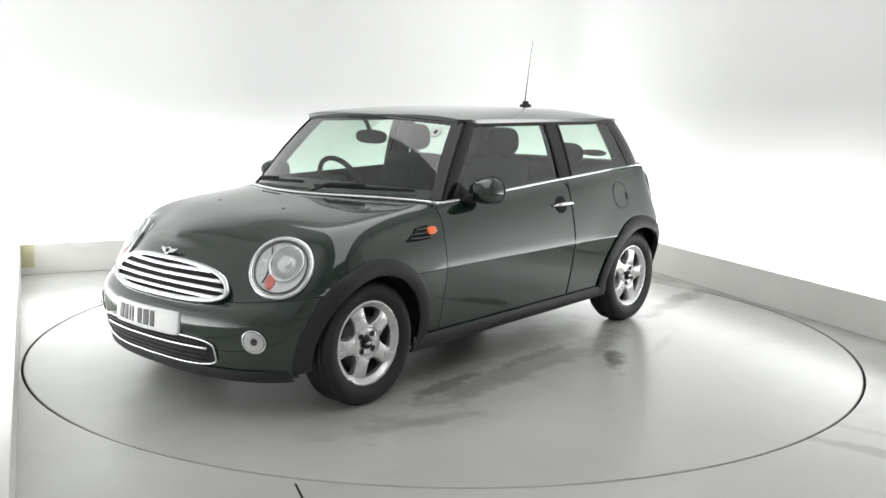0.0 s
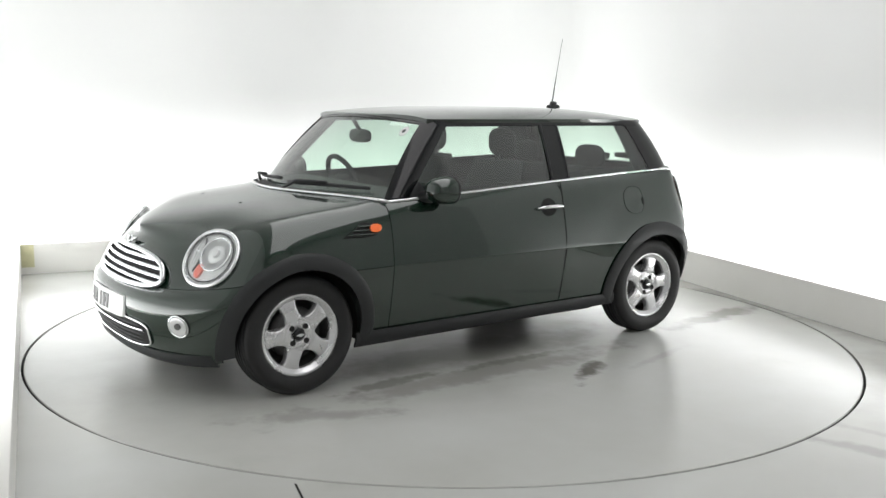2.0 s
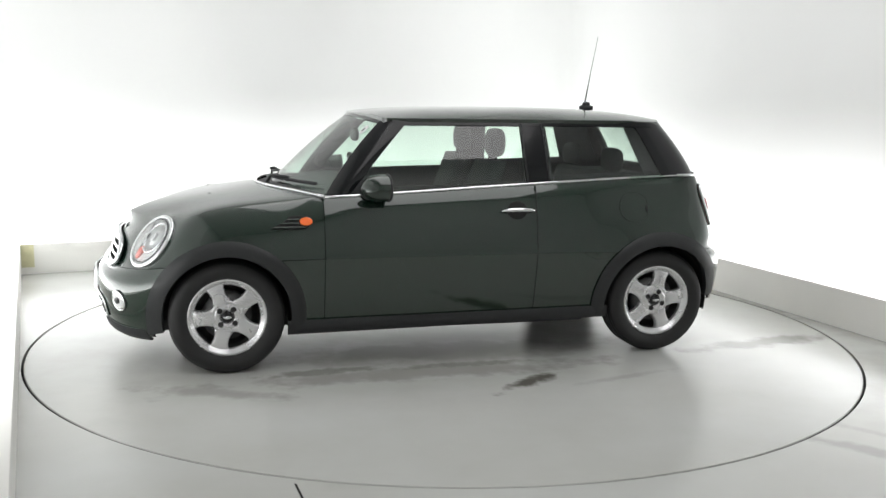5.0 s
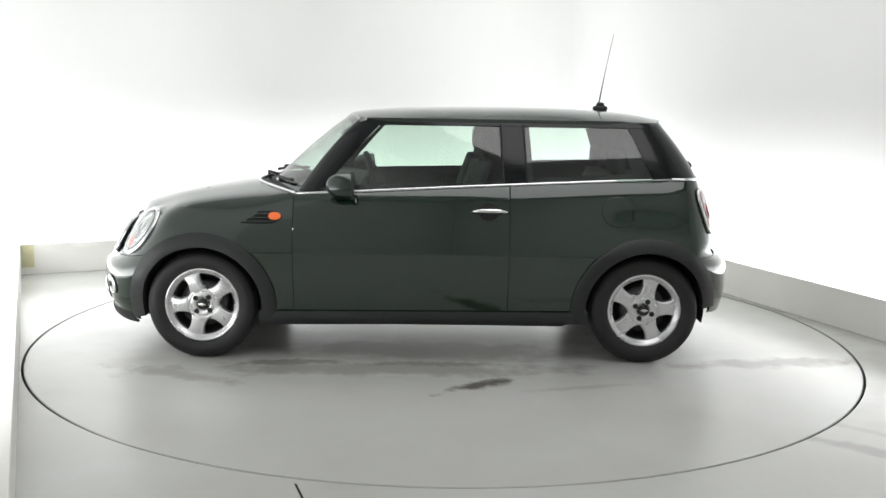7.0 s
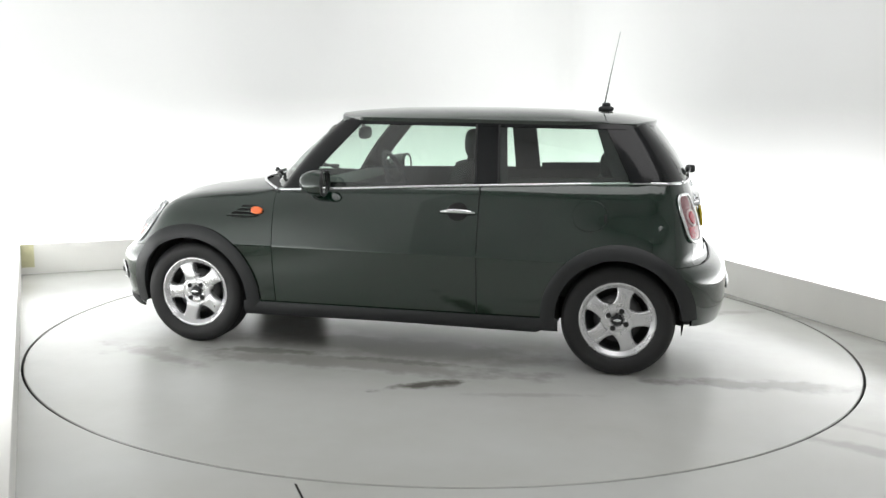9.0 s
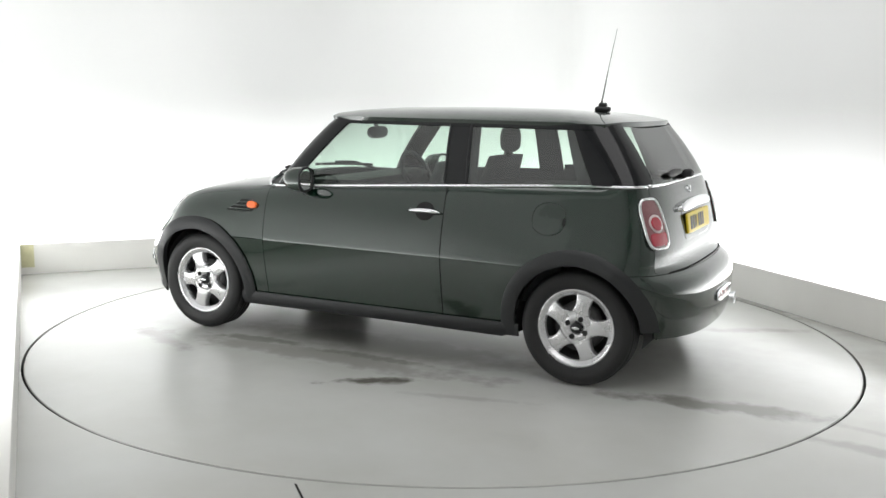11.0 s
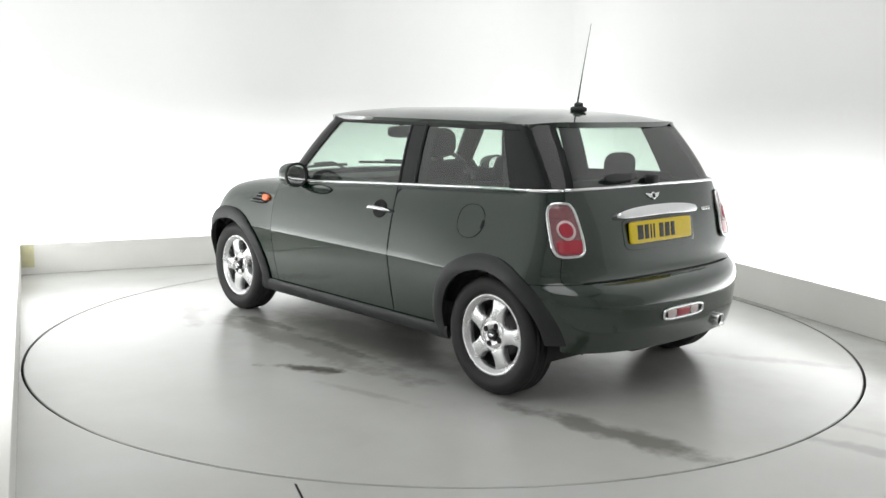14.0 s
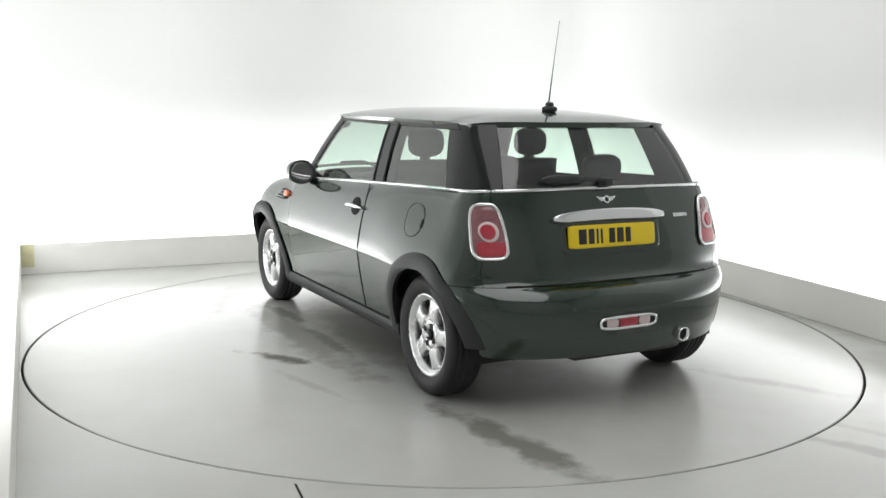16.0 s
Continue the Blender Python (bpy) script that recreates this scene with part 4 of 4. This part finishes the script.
def number_plate(name, fn, material, label, car, w=0.26, h=0.0555):
    plate = part(name, blob(oval(0, 0, w, h, 14, 40), fn, 0.008, 2), material, car, label)
    x = -w + 0.055
    for gap, width in ((0, 0.046), (0.012, 0.034), (0.013, 0.012), (0.013, 0.012), (0.038, 0.036), (0.012, 0.040), (0.012, 0.032)):
        x += gap
        o = [(x, -0.036), (x + width * 0.5, -0.036), (x + width, -0.036), (x + width, 0), (x + width, 0.036), (x + width * 0.5, 0.036), (x, 0.036), (x, 0)]
        part("plate_bar", blob(o, lambda a, b, out=0.0: fn(a, b, out + 0.008), 0.0015, 1), M_INK, plate, "plain dark bar")
        x += width
    return plate


def build_front(car):
    # grille
    def smile(b):
        return 1 - 0.13 * (b / 0.08)
    outline = [(a * smile(b - 0.606), b + 0.010 * (a / 0.44) ** 2 * -1) for a, b in oval(0, 0.606, 0.435, 0.083, 2.7, 56)]
    grille = part("grille", blob(outline, on_nose, 0.004, 4), M_GAP, car, "chrome-framed slatted grille")
    part("grille_frame", tube([on_nose(a, b, 0.012) for a, b in outline], 0.0135, True, 8, up=Vector((1, 0, 0.3))), M_CHROME, grille, "chrome surround")
    for z in (0.556, 0.590, 0.624, 0.658):
        w = 0.435 * max(0.0, 1 - (abs(z - 0.606) / 0.083) ** 2.7) ** (1 / 2.7) * smile(z - 0.606) - 0.012
        part("grille_slat", tube([on_nose(y, z - 0.010 * (y / 0.44) ** 2, 0.012) for y in steps(-w, w, 28)], 0.0105, False, 8, 0.7), M_CHROME, grille, "chrome slat")
    # lower air intake
    outline = oval(0, 0.312, 0.445, 0.068, 4.6, 56)
    intake = part("air_intake", blob(outline, on_nose, 0.003, 4), M_GAP, car, "black lower air intake with a chrome edge")
    part("intake_frame", tube([on_nose(a, b, 0.006) for a, b in outline], 0.0055, True, 8, up=Vector((1, 0, 0.3))), M_CHROME, intake, "thin chrome surround")
    part("intake_bar", tube([on_nose(y, 0.334, 0.010) for y in steps(-0.41, 0.41, 28)], 0.0065, False, 8), M_CHROME, intake, "chrome bar")
    for k in range(5):
        z = 0.262 + 0.022 * k
        part("mesh_rib", tube([on_nose(y, z, 0.004) for y in steps(-0.39, 0.39, 20)], 0.003, False, 5), M_PLASTIC, intake)
    flat = frame_at((0.718, 0, 0.428), (1, 0, 0.08), (0, 1, 0))
    fn = lambda a, b, o=0.0: flat(a, b, o - 0.45 * a * a)
    number_plate("front_plate", fn, M_WPLATE, "white front number plate with dark bars", car)
    emblem("bonnet_emblem", lambda a, b, o=0.0: on_nose(a, 0.716 + 0.75 * b, o + 0.009), car)
    for s in (1, -1):
        # headlamp
        fn = frame_at((LAMP_C.x, LAMP_C.y * s, LAMP_C.z), (LAMP_N.x, LAMP_N.y * s, LAMP_N.z), (-0.4, s, 0))
        lamp = part("headlamp", blob(oval(0, 0, 0.146, 0.152, 2.1, 48), lambda a, b, o=0.0: fn(a, b, o if o > 0 else -0.05), 0.006, 4), M_REFLECTOR, car, "round headlamp with a chrome bezel")
        up = Vector((0.8, 0.36 * s, 0.5))
        part("bezel", tube([fn(a, b, 0.003) for a, b in oval(0, 0, 0.141, 0.147, 2.1, 48)], 0.0115, True, 10, up=up), M_CHROME, lamp, "chrome bezel")
        part("dark_ring", tube([fn(a, b, 0.012) for a, b in oval(0, 0, 0.122, 0.129, 2.1, 40)], 0.0035, True, 8, up=up), M_PLASTIC, lamp, "thin dark inner ring")
        part("projector", tube([fn(a, b, 0.010) for a, b in oval(0.020, 0.022, 0.078, 0.088, 2.0, 36)], 0.007, True, 8, up=up), M_CHROME, lamp)
        part("projector_bowl", blob(oval(0.020, 0.022, 0.070, 0.080, 2.0, 32), lambda a, b, o=0.0: fn(a, b, o + 0.012 * max(0.0, math.cos(38 * math.hypot(a - 0.02, b - 0.022)))), 0.006, 8), M_REFLECTOR, lamp)
        part("bulb_shield", blob(oval(0.026, 0.024, 0.020, 0.024, 2, 20), fn, 0.026, 4), M_REFLECTOR, lamp, "small silver bulb shield")
        part("reflector_step", tube([fn(-0.052 - 0.5 * q * q * 4, q, 0.010) for q in steps(-0.085, 0.095, 14)], 0.0040, False, 6), M_DISCBRAKE, lamp, "thin dark divider")
        for q in (-0.092, -0.078, -0.064):
            part("reflector_rib", tube([fn(q, t, 0.008) for t in steps(-0.055, 0.075, 8)], 0.0035, False, 6), M_REFLECTOR, lamp)
        part("indicator_bulb", blob(oval(-0.030, -0.078, 0.021, 0.038, 2, 24), fn, 0.016, 3), M_BULB, lamp, "red-orange indicator bulb")
        part("lens", blob(oval(0, 0, 0.135, 0.143, 2.1, 40), lambda a, b, o=0.0: fn(a, b, 0.012 + 0.022 * max(0, 1 - (a * a + b * b) / 0.0196)), 0.01, 6), M_CLEAR, lamp, "clear lens").visible_shadow = False
        # fog lamp
        fn2 = lambda a, b, o=0.0: on_nose((0.62 + a) * s, 0.382 + b, o)
        fog = part("fog_lamp", blob(oval(0, 0, 0.046, 0.056, 2, 32), fn2, 0.004, 3), M_GAP, car, "round front fog lamp")
        part("fog_ring", tube([fn2(a, b, 0.006) for a, b in oval(0, 0, 0.041, 0.051, 2, 32)], 0.0045, True, 8, up=Vector((0.6, 0.6 * s, 0))), M_CHROME, fog)
        part("fog_bowl", blob(oval(0, 0, 0.036, 0.046, 2, 32), fn2, 0.010, 4), M_REFLECTOR, fog, "silver reflector")
        part("fog_lens", blob(oval(0.004, 0.004, 0.012, 0.015, 2, 20), lambda a, b, o=0.0: fn2(a, b, o + 0.010), 0.010, 4), M_DISCBRAKE, fog, "dark bulb cap")
        # wing vent with side repeater
        vf = lambda a, b, o=0.0: on_side(-0.36 + a, 0.806 + b, o, s)
        vent = part("wing_vent", blob([(0.135, -0.034), (0.03, -0.040), (-0.05, -0.034), (-0.090, 0.0), (-0.065, 0.026), (-0.02, 0.033), (0.035, 0.030), (0.06, 0.006)], vf, 0.004, 3), M_GAP, car, "black slatted wing vent")
        for b, l, r in ((-0.026, 0.115, -0.05), (-0.006, 0.080, -0.02), (0.014, 0.050, -0.02)):
            part("vent_slat", tube([vf(t, b, 0.008) for t in steps(l, r, 8)], 0.0045, False, 6), M_PAINT, vent)
        part("side_repeater", blob(oval(-0.052, 0.003, 0.034, 0.021, 2.2, 28), vf, 0.013, 4), M_AMBER, vent, "amber side repeater")
        # washer jet and wiper
        bm = bmesh.new()
        box(bm, (0.060, 0.26 * s - 0.008, 0.888), (0.080, 0.26 * s + 0.008, 0.910), 0.004)
        part("washer_jet", bm, M_PLASTIC, car, "small black washer jet")
    for y0, y1, v1 in ((0.08, 0.64, 0.07), (-0.55, -0.02, 0.06)):
        a = [screen(t / 0.715, 0.03 + (v1 - 0.03) * (t - y0) / (y1 - y0)) + Vector((0.025, 0, 0.02)) for t in steps(y0, y1, 14)]
        arm = part("wiper", tube(a, 0.010, False, 6, 0.6), M_PLASTIC, car, "black windscreen wiper")
        b = [Vector((-0.26 - 0.29 * (y0 / 0.715) ** 2, y0 - 0.04, 0.945)), a[3] + Vector((0.03, 0, 0.015)), a[8] + Vector((0.012, 0, 0.015))]
        part("wiper_arm", tube(b, 0.009, False, 6), M_PLASTIC, arm)


def build_sides(car):
    for s in (1, -1):
        # mirror
        c = Vector((-0.785, 0.856 * s, 0.986))
        bm = bmesh.new()
        rows = []
        for k in range(13):
            t = k / 12
            x = 0.090 - 0.150 * t
            r = (1 - (1 - min(1, t * 1.25)) ** 2.4) ** 0.5 if t < 0.8 else 1.0 - 0.25 * (t - 0.8) ** 1.5
            r = max(r, 0.02)
            rows.append([c + Vector((x, r * 0.084 * math.copysign(abs(math.cos(q)) ** 0.85, math.cos(q)), r * 0.072 * math.copysign(abs(math.sin(q)) ** 0.85, math.sin(q)))) for q in steps(0, 2 * math.pi, 28)[:-1]])
        grid(bm, rows, close_u=True)
        m = part("door_mirror", bm, M_PAINT, car, "dark green door mirror with a black foot")
        fn = frame_at(c + Vector((-0.052, 0, 0)), (-1, -0.12 * s, 0.02), (0, s, 0))
        part("mirror_glass", blob(oval(0, 0, 0.072, 0.061, 2.2, 32), fn, 0.003, 3), M_MIRROR, m, "mirror glass")
        part("mirror_rim", tube([fn(a, b, 0.0) for a, b in oval(0, 0, 0.080, 0.068, 2.2, 32)], 0.008, True, 8, up=Vector((1, 0, 0))), M_PLASTIC, m, "black rim")
        part("mirror_foot", tube([Vector((-0.735, 0.735 * s, 0.945)), Vector((-0.765, 0.79 * s, 0.945)), Vector((-0.79, 0.83 * s, 0.965))], lambda t: 0.034 - 0.008 * t, False, 10), M_PLASTIC, m, "black mirror foot")
        fn = lambda a, b, o=0.0: Vector((-0.70 + a, (gh_y(-0.7, 0.985 + b) + 0.004 + o) * s, 0.985 + b))
        part("mirror_sail", blob([(0.045, -0.045), (-0.07, -0.045), (-0.055, 0.0), (-0.03, 0.04), (0.0, 0.01)], fn, 0.006, 2), M_PLASTIC, m, "black triangular corner trim")
        # handle
        hf = lambda a, b, o=0.0: on_side(-1.59 + a, 0.845 + b, o, s)
        h = part("door_handle", tube([hf(t, 0.004 * (1 - (t / 0.105) ** 2), 0.012 + 0.026 * max(0, 1 - (t / 0.105) ** 4)) for t in steps(-0.105, 0.105, 16)], lambda t: 0.012 * max(0.25, 1 - abs(2 * t - 1) ** 4), False, 10), M_CHROME, car, "chrome door handle")
        part("handle_recess", blob(oval(0.005, 0.006, 0.058, 0.050, 2, 28), hf, 0.0045, 4), M_GAP, h, "dark recess")
        # fuel flap
        if s == 1:
            ff = lambda a, b, o=0.0: on_side(-2.30 + a, 0.858 + b, o, s)
            flap = part("fuel_flap", blob(oval(0, 0, 0.088, 0.080, 2.3, 36), ff, 0.0015, 4), M_PAINT, car, "round fuel filler flap")
            part("flap_gap", tube([ff(a, b, 0.001) for a, b in oval(0, 0, 0.091, 0.083, 2.3, 36)], 0.0009, True, 6, up=Vector((0, 1, 0))), M_GAP, flap)
            part("flap_notch", blob(oval(-0.082, -0.01, 0.008, 0.022, 2.5, 16), ff, 0.005, 1), M_GAP, flap, "dark finger notch")
        # door shut line behind the panel edge
        path = [Vector((-1.70, (side_y(-1.7, z) + 0.0005) * s, z)) for z in steps(0.30, 0.985, 16)]
        part("door_seal", tube(path, 0.0035, False, 6), M_GAP, car, "black door seal")


def build_rear(car):
    for s in (1, -1):
        fn = lambda a, b, o=0.0: on_tail((0.658 + a) * s, 0.855 + b, o)
        outline = [(a * (1 - 0.2 * b / 0.12), b) for a, b in oval(0, 0, 0.070, 0.122, 4.2, 56)]
        outline = [(a + 0.001 * b / 0.12, b) for a, b in outline]
        lamp = part("tail_lamp", blob(outline, fn, 0.010, 5), M_SMOKE, car, "tall red tail lamp with a chrome frame")
        part("lamp_frame", tube([fn(a, b, 0.010) for a, b in outline], 0.0085, True, 8, up=Vector((-1, 0.6 * s, 0))), M_CHROME, lamp, "chrome frame")
        ring = lambda a, b, o=0.0: fn(a, b, o + 0.010)
        part("lower_lens", blob(oval(-0.009, -0.076, 0.066, 0.032, 5, 28), ring, 0.003, 3), M_RED, lamp, "red lower lens")
        part("upper_lens", blob(oval(0.009, 0.080, 0.046, 0.026, 5, 28), ring, 0.003, 3), M_SMOKE, lamp)
        part("lens_ring", blob(oval(0.0, 0.0, 0.044, 0.046, 2, 32), ring, 0.006, 4), M_PINK, lamp, "pale ring")
        part("brake_lens", blob(oval(0.004, 0.0, 0.032, 0.034, 2, 28), lambda a, b, o=0.0: fn(a, b, o + 0.016), 0.006, 4), M_RED, lamp, "round red lens")
    fn = frame_at((-2.886, 0, 0.818), (-1, 0, 0.14), (0, -1, 0))
    well = part("plate_recess", blob(oval(0, -0.005, 0.30, 0.082, 6, 40), lambda a, b, o=0.0: on_tail(a, 0.818 + b, o), 0.001, 3), M_PAINT, car, "plate recess")
    number_plate("rear_plate", fn, M_YPLATE, "yellow rear number plate with dark bars", car)
    # chrome grip over the plate
    outline = [(a, b - 0.014 * (a / 0.35) ** 2) for a, b in oval(0, 0, 0.335, 0.026, 3.4, 48)]
    part("tailgate_grip", blob(outline, lambda a, b, o=0.0: on_tail(a, 0.914 + b, o), 0.030, 4), M_CHROME, car, "chrome tailgate grip")
    emblem("tailgate_emblem", lambda a, b, o=0.0: on_tail(-a, 0.985 + b, o + 0.002), car, 0.9)
    for k in range(6):
        y = -0.415 - 0.017 * k
        part("badge_bar", blob(oval(y, 0.895, 0.006, 0.009, 4, 12), on_tail, 0.004, 1), M_CHROME, car, "small chrome badge bar")
    # rear fog lamp
    outline = oval(0.01, 0.425, 0.165, 0.027, 4, 40)
    fog = part("rear_fog_lamp", blob(outline, on_tail, 0.004, 3), M_GAP, car, "rear fog lamp with a chrome frame")
    part("fog_frame", tube([on_tail(a, b, 0.006) for a, b in outline], 0.008, True, 8, up=Vector((-1, 0, 0))), M_CHROME, fog, "chrome frame")
    part("fog_lens", blob(oval(0.01, 0.425, 0.055, 0.020, 5, 24), on_tail, 0.008, 2), M_RED, fog, "red lens")
    for y in (-0.085, 0.105):
        part("reverse_lens", blob(oval(y, 0.425, 0.034, 0.020, 4, 24), on_tail, 0.008, 2), M_PINK, fog, "pale lens")
    # lower edge shadow gap of the tailgate
    part("tailgate_seal", tube([on_tail(y, 0.607, 0.002) for y in steps(-0.60, 0.60, 30)], 0.004, False, 6), M_GAP, car, "dark gap under the tailgate")
    # exhaust
    bm = bmesh.new()
    rows = [(0.026, 0.25), (0.036, 0.25), (0.036, -0.005), (0.033, -0.010), (0.029, -0.006), (0.027, 0.06), (0.001, 0.06)]
    grid(bm, [[Vector((-3.045 + y, -0.345 + r * math.cos(q), 0.325 + r * math.sin(q))) for q in steps(0, 2 * math.pi, 24)[:-1]] for r, y in rows], close_u=True)
    pipe = part("exhaust_pipe", bm, M_CHROME, car, "chrome exhaust tailpipe")
    # The bore's shade is put in as a black disc inside the pipe.
    part("pipe_bore", blob(oval(0, 0, 0.0265, 0.0265, 2, 20), frame_at((-3.035, -0.345, 0.325), (-1, 0, 0), (0, -1, 0)), 0.002, 2), M_GAP, pipe, "black disc standing in for the shaded bore")
    # rear wiper
    path = [gh_tail_point(a, 1.088) + Vector((-0.026, 0, 0)) for a in steps(0.3, 8, 12)]
    w = part("rear_wiper", tube(path, lambda t: 0.008 + 0.016 * math.sin(math.pi * min(1, 0.15 + t * 0.85)), False, 8, 0.6), M_PLASTIC, car, "black rear wiper")
    bm = bmesh.new()
    box(bm, (-2.845, -0.03, 1.05), (-2.79, 0.03, 1.095), 0.012)
    part("wiper_pivot", bm, M_PLASTIC, w)


def seat_back(x, y, z0, z1, w, lean, thick):
    bm = bmesh.new()
    rows = []
    for k in range(9):
        t = k / 8
        z = z0 + (z1 - z0) * t
        ww = w * (1 - 0.16 * t - 0.35 * max(0, t - 0.8) ** 1.2)
        th = thick * (1 - 0.35 * t)
        xx = x - lean * t
        rows.append([(xx + th * math.copysign(abs(math.cos(q)) ** 0.6, math.cos(q)), y + ww * math.copysign(abs(math.sin(q)) ** 0.6, math.sin(q)), z) for q in steps(0, 2 * math.pi, 20)[:-1]])
    vs = grid(bm, rows, close_u=True)
    bm.faces.new(vs[-1])
    return bm


def cushion(c, r, n=2.8):
    bm = bmesh.new()
    rows = []
    for k in range(13):
        p = math.pi * (k / 12 - 0.5)
        cz, cr = math.copysign(abs(math.sin(p)) ** (2 / n), math.sin(p)), max(0.02, abs(math.cos(p)) ** (2 / n))
        rows.append([(c[0] + r[0] * cr * math.cos(q), c[1] + r[1] * cr * math.sin(q), c[2] + r[2] * cz) for q in steps(0, 2 * math.pi, 24)[:-1]])
    grid(bm, rows, close_u=True)
    return bm


def build_cabin(car):
    for y in (0.36, -0.36):
        seat = part("front_seat", seat_back(-1.36, y, 0.45, 1.10, 0.26, 0.20, 0.09), M_CABIN, car, "dark cloth front seat")
        part("headrest", cushion((-1.585, y, 1.205), (0.055, 0.115, 0.085)), M_CABIN, seat)
        part("seat_cushion", cushion((-1.10, y, 0.50), (0.28, 0.26, 0.09)), M_CABIN, seat)
        part("headrest_post", tube([(-1.565, y, 1.08), (-1.58, y, 1.15)], 0.03, False, 8), M_CABIN, seat)
    bench = part("rear_bench", seat_back(-2.20, 0.0, 0.45, 1.02, 0.60, 0.14, 0.08), M_CABIN, car, "dark cloth rear bench")
    for y in (0.32, -0.32):
        part("headrest", cushion((-2.36, y, 1.10), (0.05, 0.13, 0.075)), M_CABIN, bench)
    fn = lambda u, v: Vector((-0.42 - 0.42 * v, 0.66 * u, 0.905 + 0.06 * math.sin(math.pi * min(1, v * 0.75))))
    part("dashboard", sheet(fn, steps(-1, 1, 12), steps(0, 1, 8), 0.14, (0, 0, 1)), M_DASH, car, "dark dashboard")
    c = Vector((-0.90, -0.36, 0.935))
    e1, e2 = Vector((0, 1, 0)), Vector((0.42, 0, 0.9)).normalized()
    ring = [c + e1 * (0.172 * math.cos(q)) + e2 * (0.172 * math.sin(q)) for q in steps(0, 2 * math.pi, 32)[:-1]]
    wheel = part("steering_wheel", tube(ring, 0.016, True, 8, up=Vector((0.9, 0, -0.42))), M_DASH, car, "dark three-spoke steering wheel")
    for q in (0.1, math.pi - 0.1, 1.5 * math.pi):
        part("wheel_spoke", tube([c + Vector((0.02, 0, -0.01)), c + e1 * (0.175 * math.cos(q)) + e2 * (0.175 * math.sin(q))], 0.016, False, 6), M_DASH, wheel)
    part("wheel_boss", cushion(c + Vector((0.02, 0, -0.01)), (0.05, 0.07, 0.06)), M_DASH, wheel)
    mirror = part("cabin_mirror", cushion((-0.80, 0.0, 1.235), (0.02, 0.125, 0.040)), M_PLASTIC, car, "black cabin mirror")
    part("mirror_stem", tube([(-0.80, 0, 1.26), (-0.75, 0, 1.335)], 0.012, False, 6), M_PLASTIC, mirror)
    for s in (1, -1):
        fn = lambda u, v: Vector((-0.60 - 1.75 * u, s * (0.70 - 0.02 * v), 0.40 + (0.57 + 0.05 * u) * v))
        part("door_lining", sheet(fn, steps(0, 1, 10), steps(0, 1, 4), 0.02, (0, -s, 0)), M_CABIN, car, "dark door lining")
        part("pillar_trim", pane_sheet(quad_fn((-1.67, 0.985), (-1.84, 0.99), (-1.81, 1.318), (-1.655, 1.318), s, -0.052), (0, -s, 0), 4, 4, 0.01), M_CABIN, car, "dark inner pillar trim")
        part("quarter_trim", pane_sheet(quad_fn((-1.85, 0.985), (-2.48, 1.02), (-2.46, 1.055), (-1.85, 1.035), s, -0.055), (0, -s, 0), 6, 2, 0.01), M_CABIN, car, "dark inner quarter trim")
        part("rear_pillar_trim", pane_sheet(quad_fn((-2.41, 1.03), (-2.68, 1.03), (-2.52, 1.318), (-2.30, 1.318), s, -0.053), (0, -s, 0), 4, 4, 0.01), M_CABIN, car, "dark inner rear pillar trim")
    st = screen(0.875, 0.82)
    fn = frame_at(st + Vector((0.004, 0, 0.005)), (0.66, 0.12, 0.74), (0, 1, 0))
    sticker = part("window_sticker", blob(oval(0, 0, 0.028, 0.034, 2, 24), fn, 0.0015, 2), M_STICKER, car, "small round white windscreen sticker")
    part("sticker_mark", blob(oval(0, 0, 0.012, 0.016, 2, 16), lambda a, b, o=0.0: fn(a, b, o + 0.0015), 0.001, 1), M_DASH, sticker, "grey mark")
    fn = lambda u, v: Vector((-2.36 - 0.36 * v, 0.60 * u, 0.985 + 0.01 * v))
    part("parcel_shelf", sheet(fn, steps(-1, 1, 8), steps(0, 1, 3), 0.015, (0, 0, 1)), M_CABIN, car, "dark parcel shelf")

# ---------------------------------------------------------------- car: whole
def build_car():
    car = new("car")
    tagged(car, "dark green metallic three-door hatchback car parked on the turntable", "car")
    build_body(car)
    build_greenhouse(car)
    build_front(car)
    build_sides(car)
    build_rear(car)
    build_cabin(car)
    for x, s, phase in ((0.0, 1, 111), (-2.467, 1, 5), (0.0, -1, 40), (-2.467, -1, 80)):
        build_wheel(car, x, s, phase)
    return car


CAR = build_car()


def motions():
    rows = [(t / 4, pose(0, 0, 0, 0, 0, START + SPEED * t / 4)) for t in range(0, 65)]
    walk(TURNTABLE, rows)
    walk(CAR, rows)


motions()
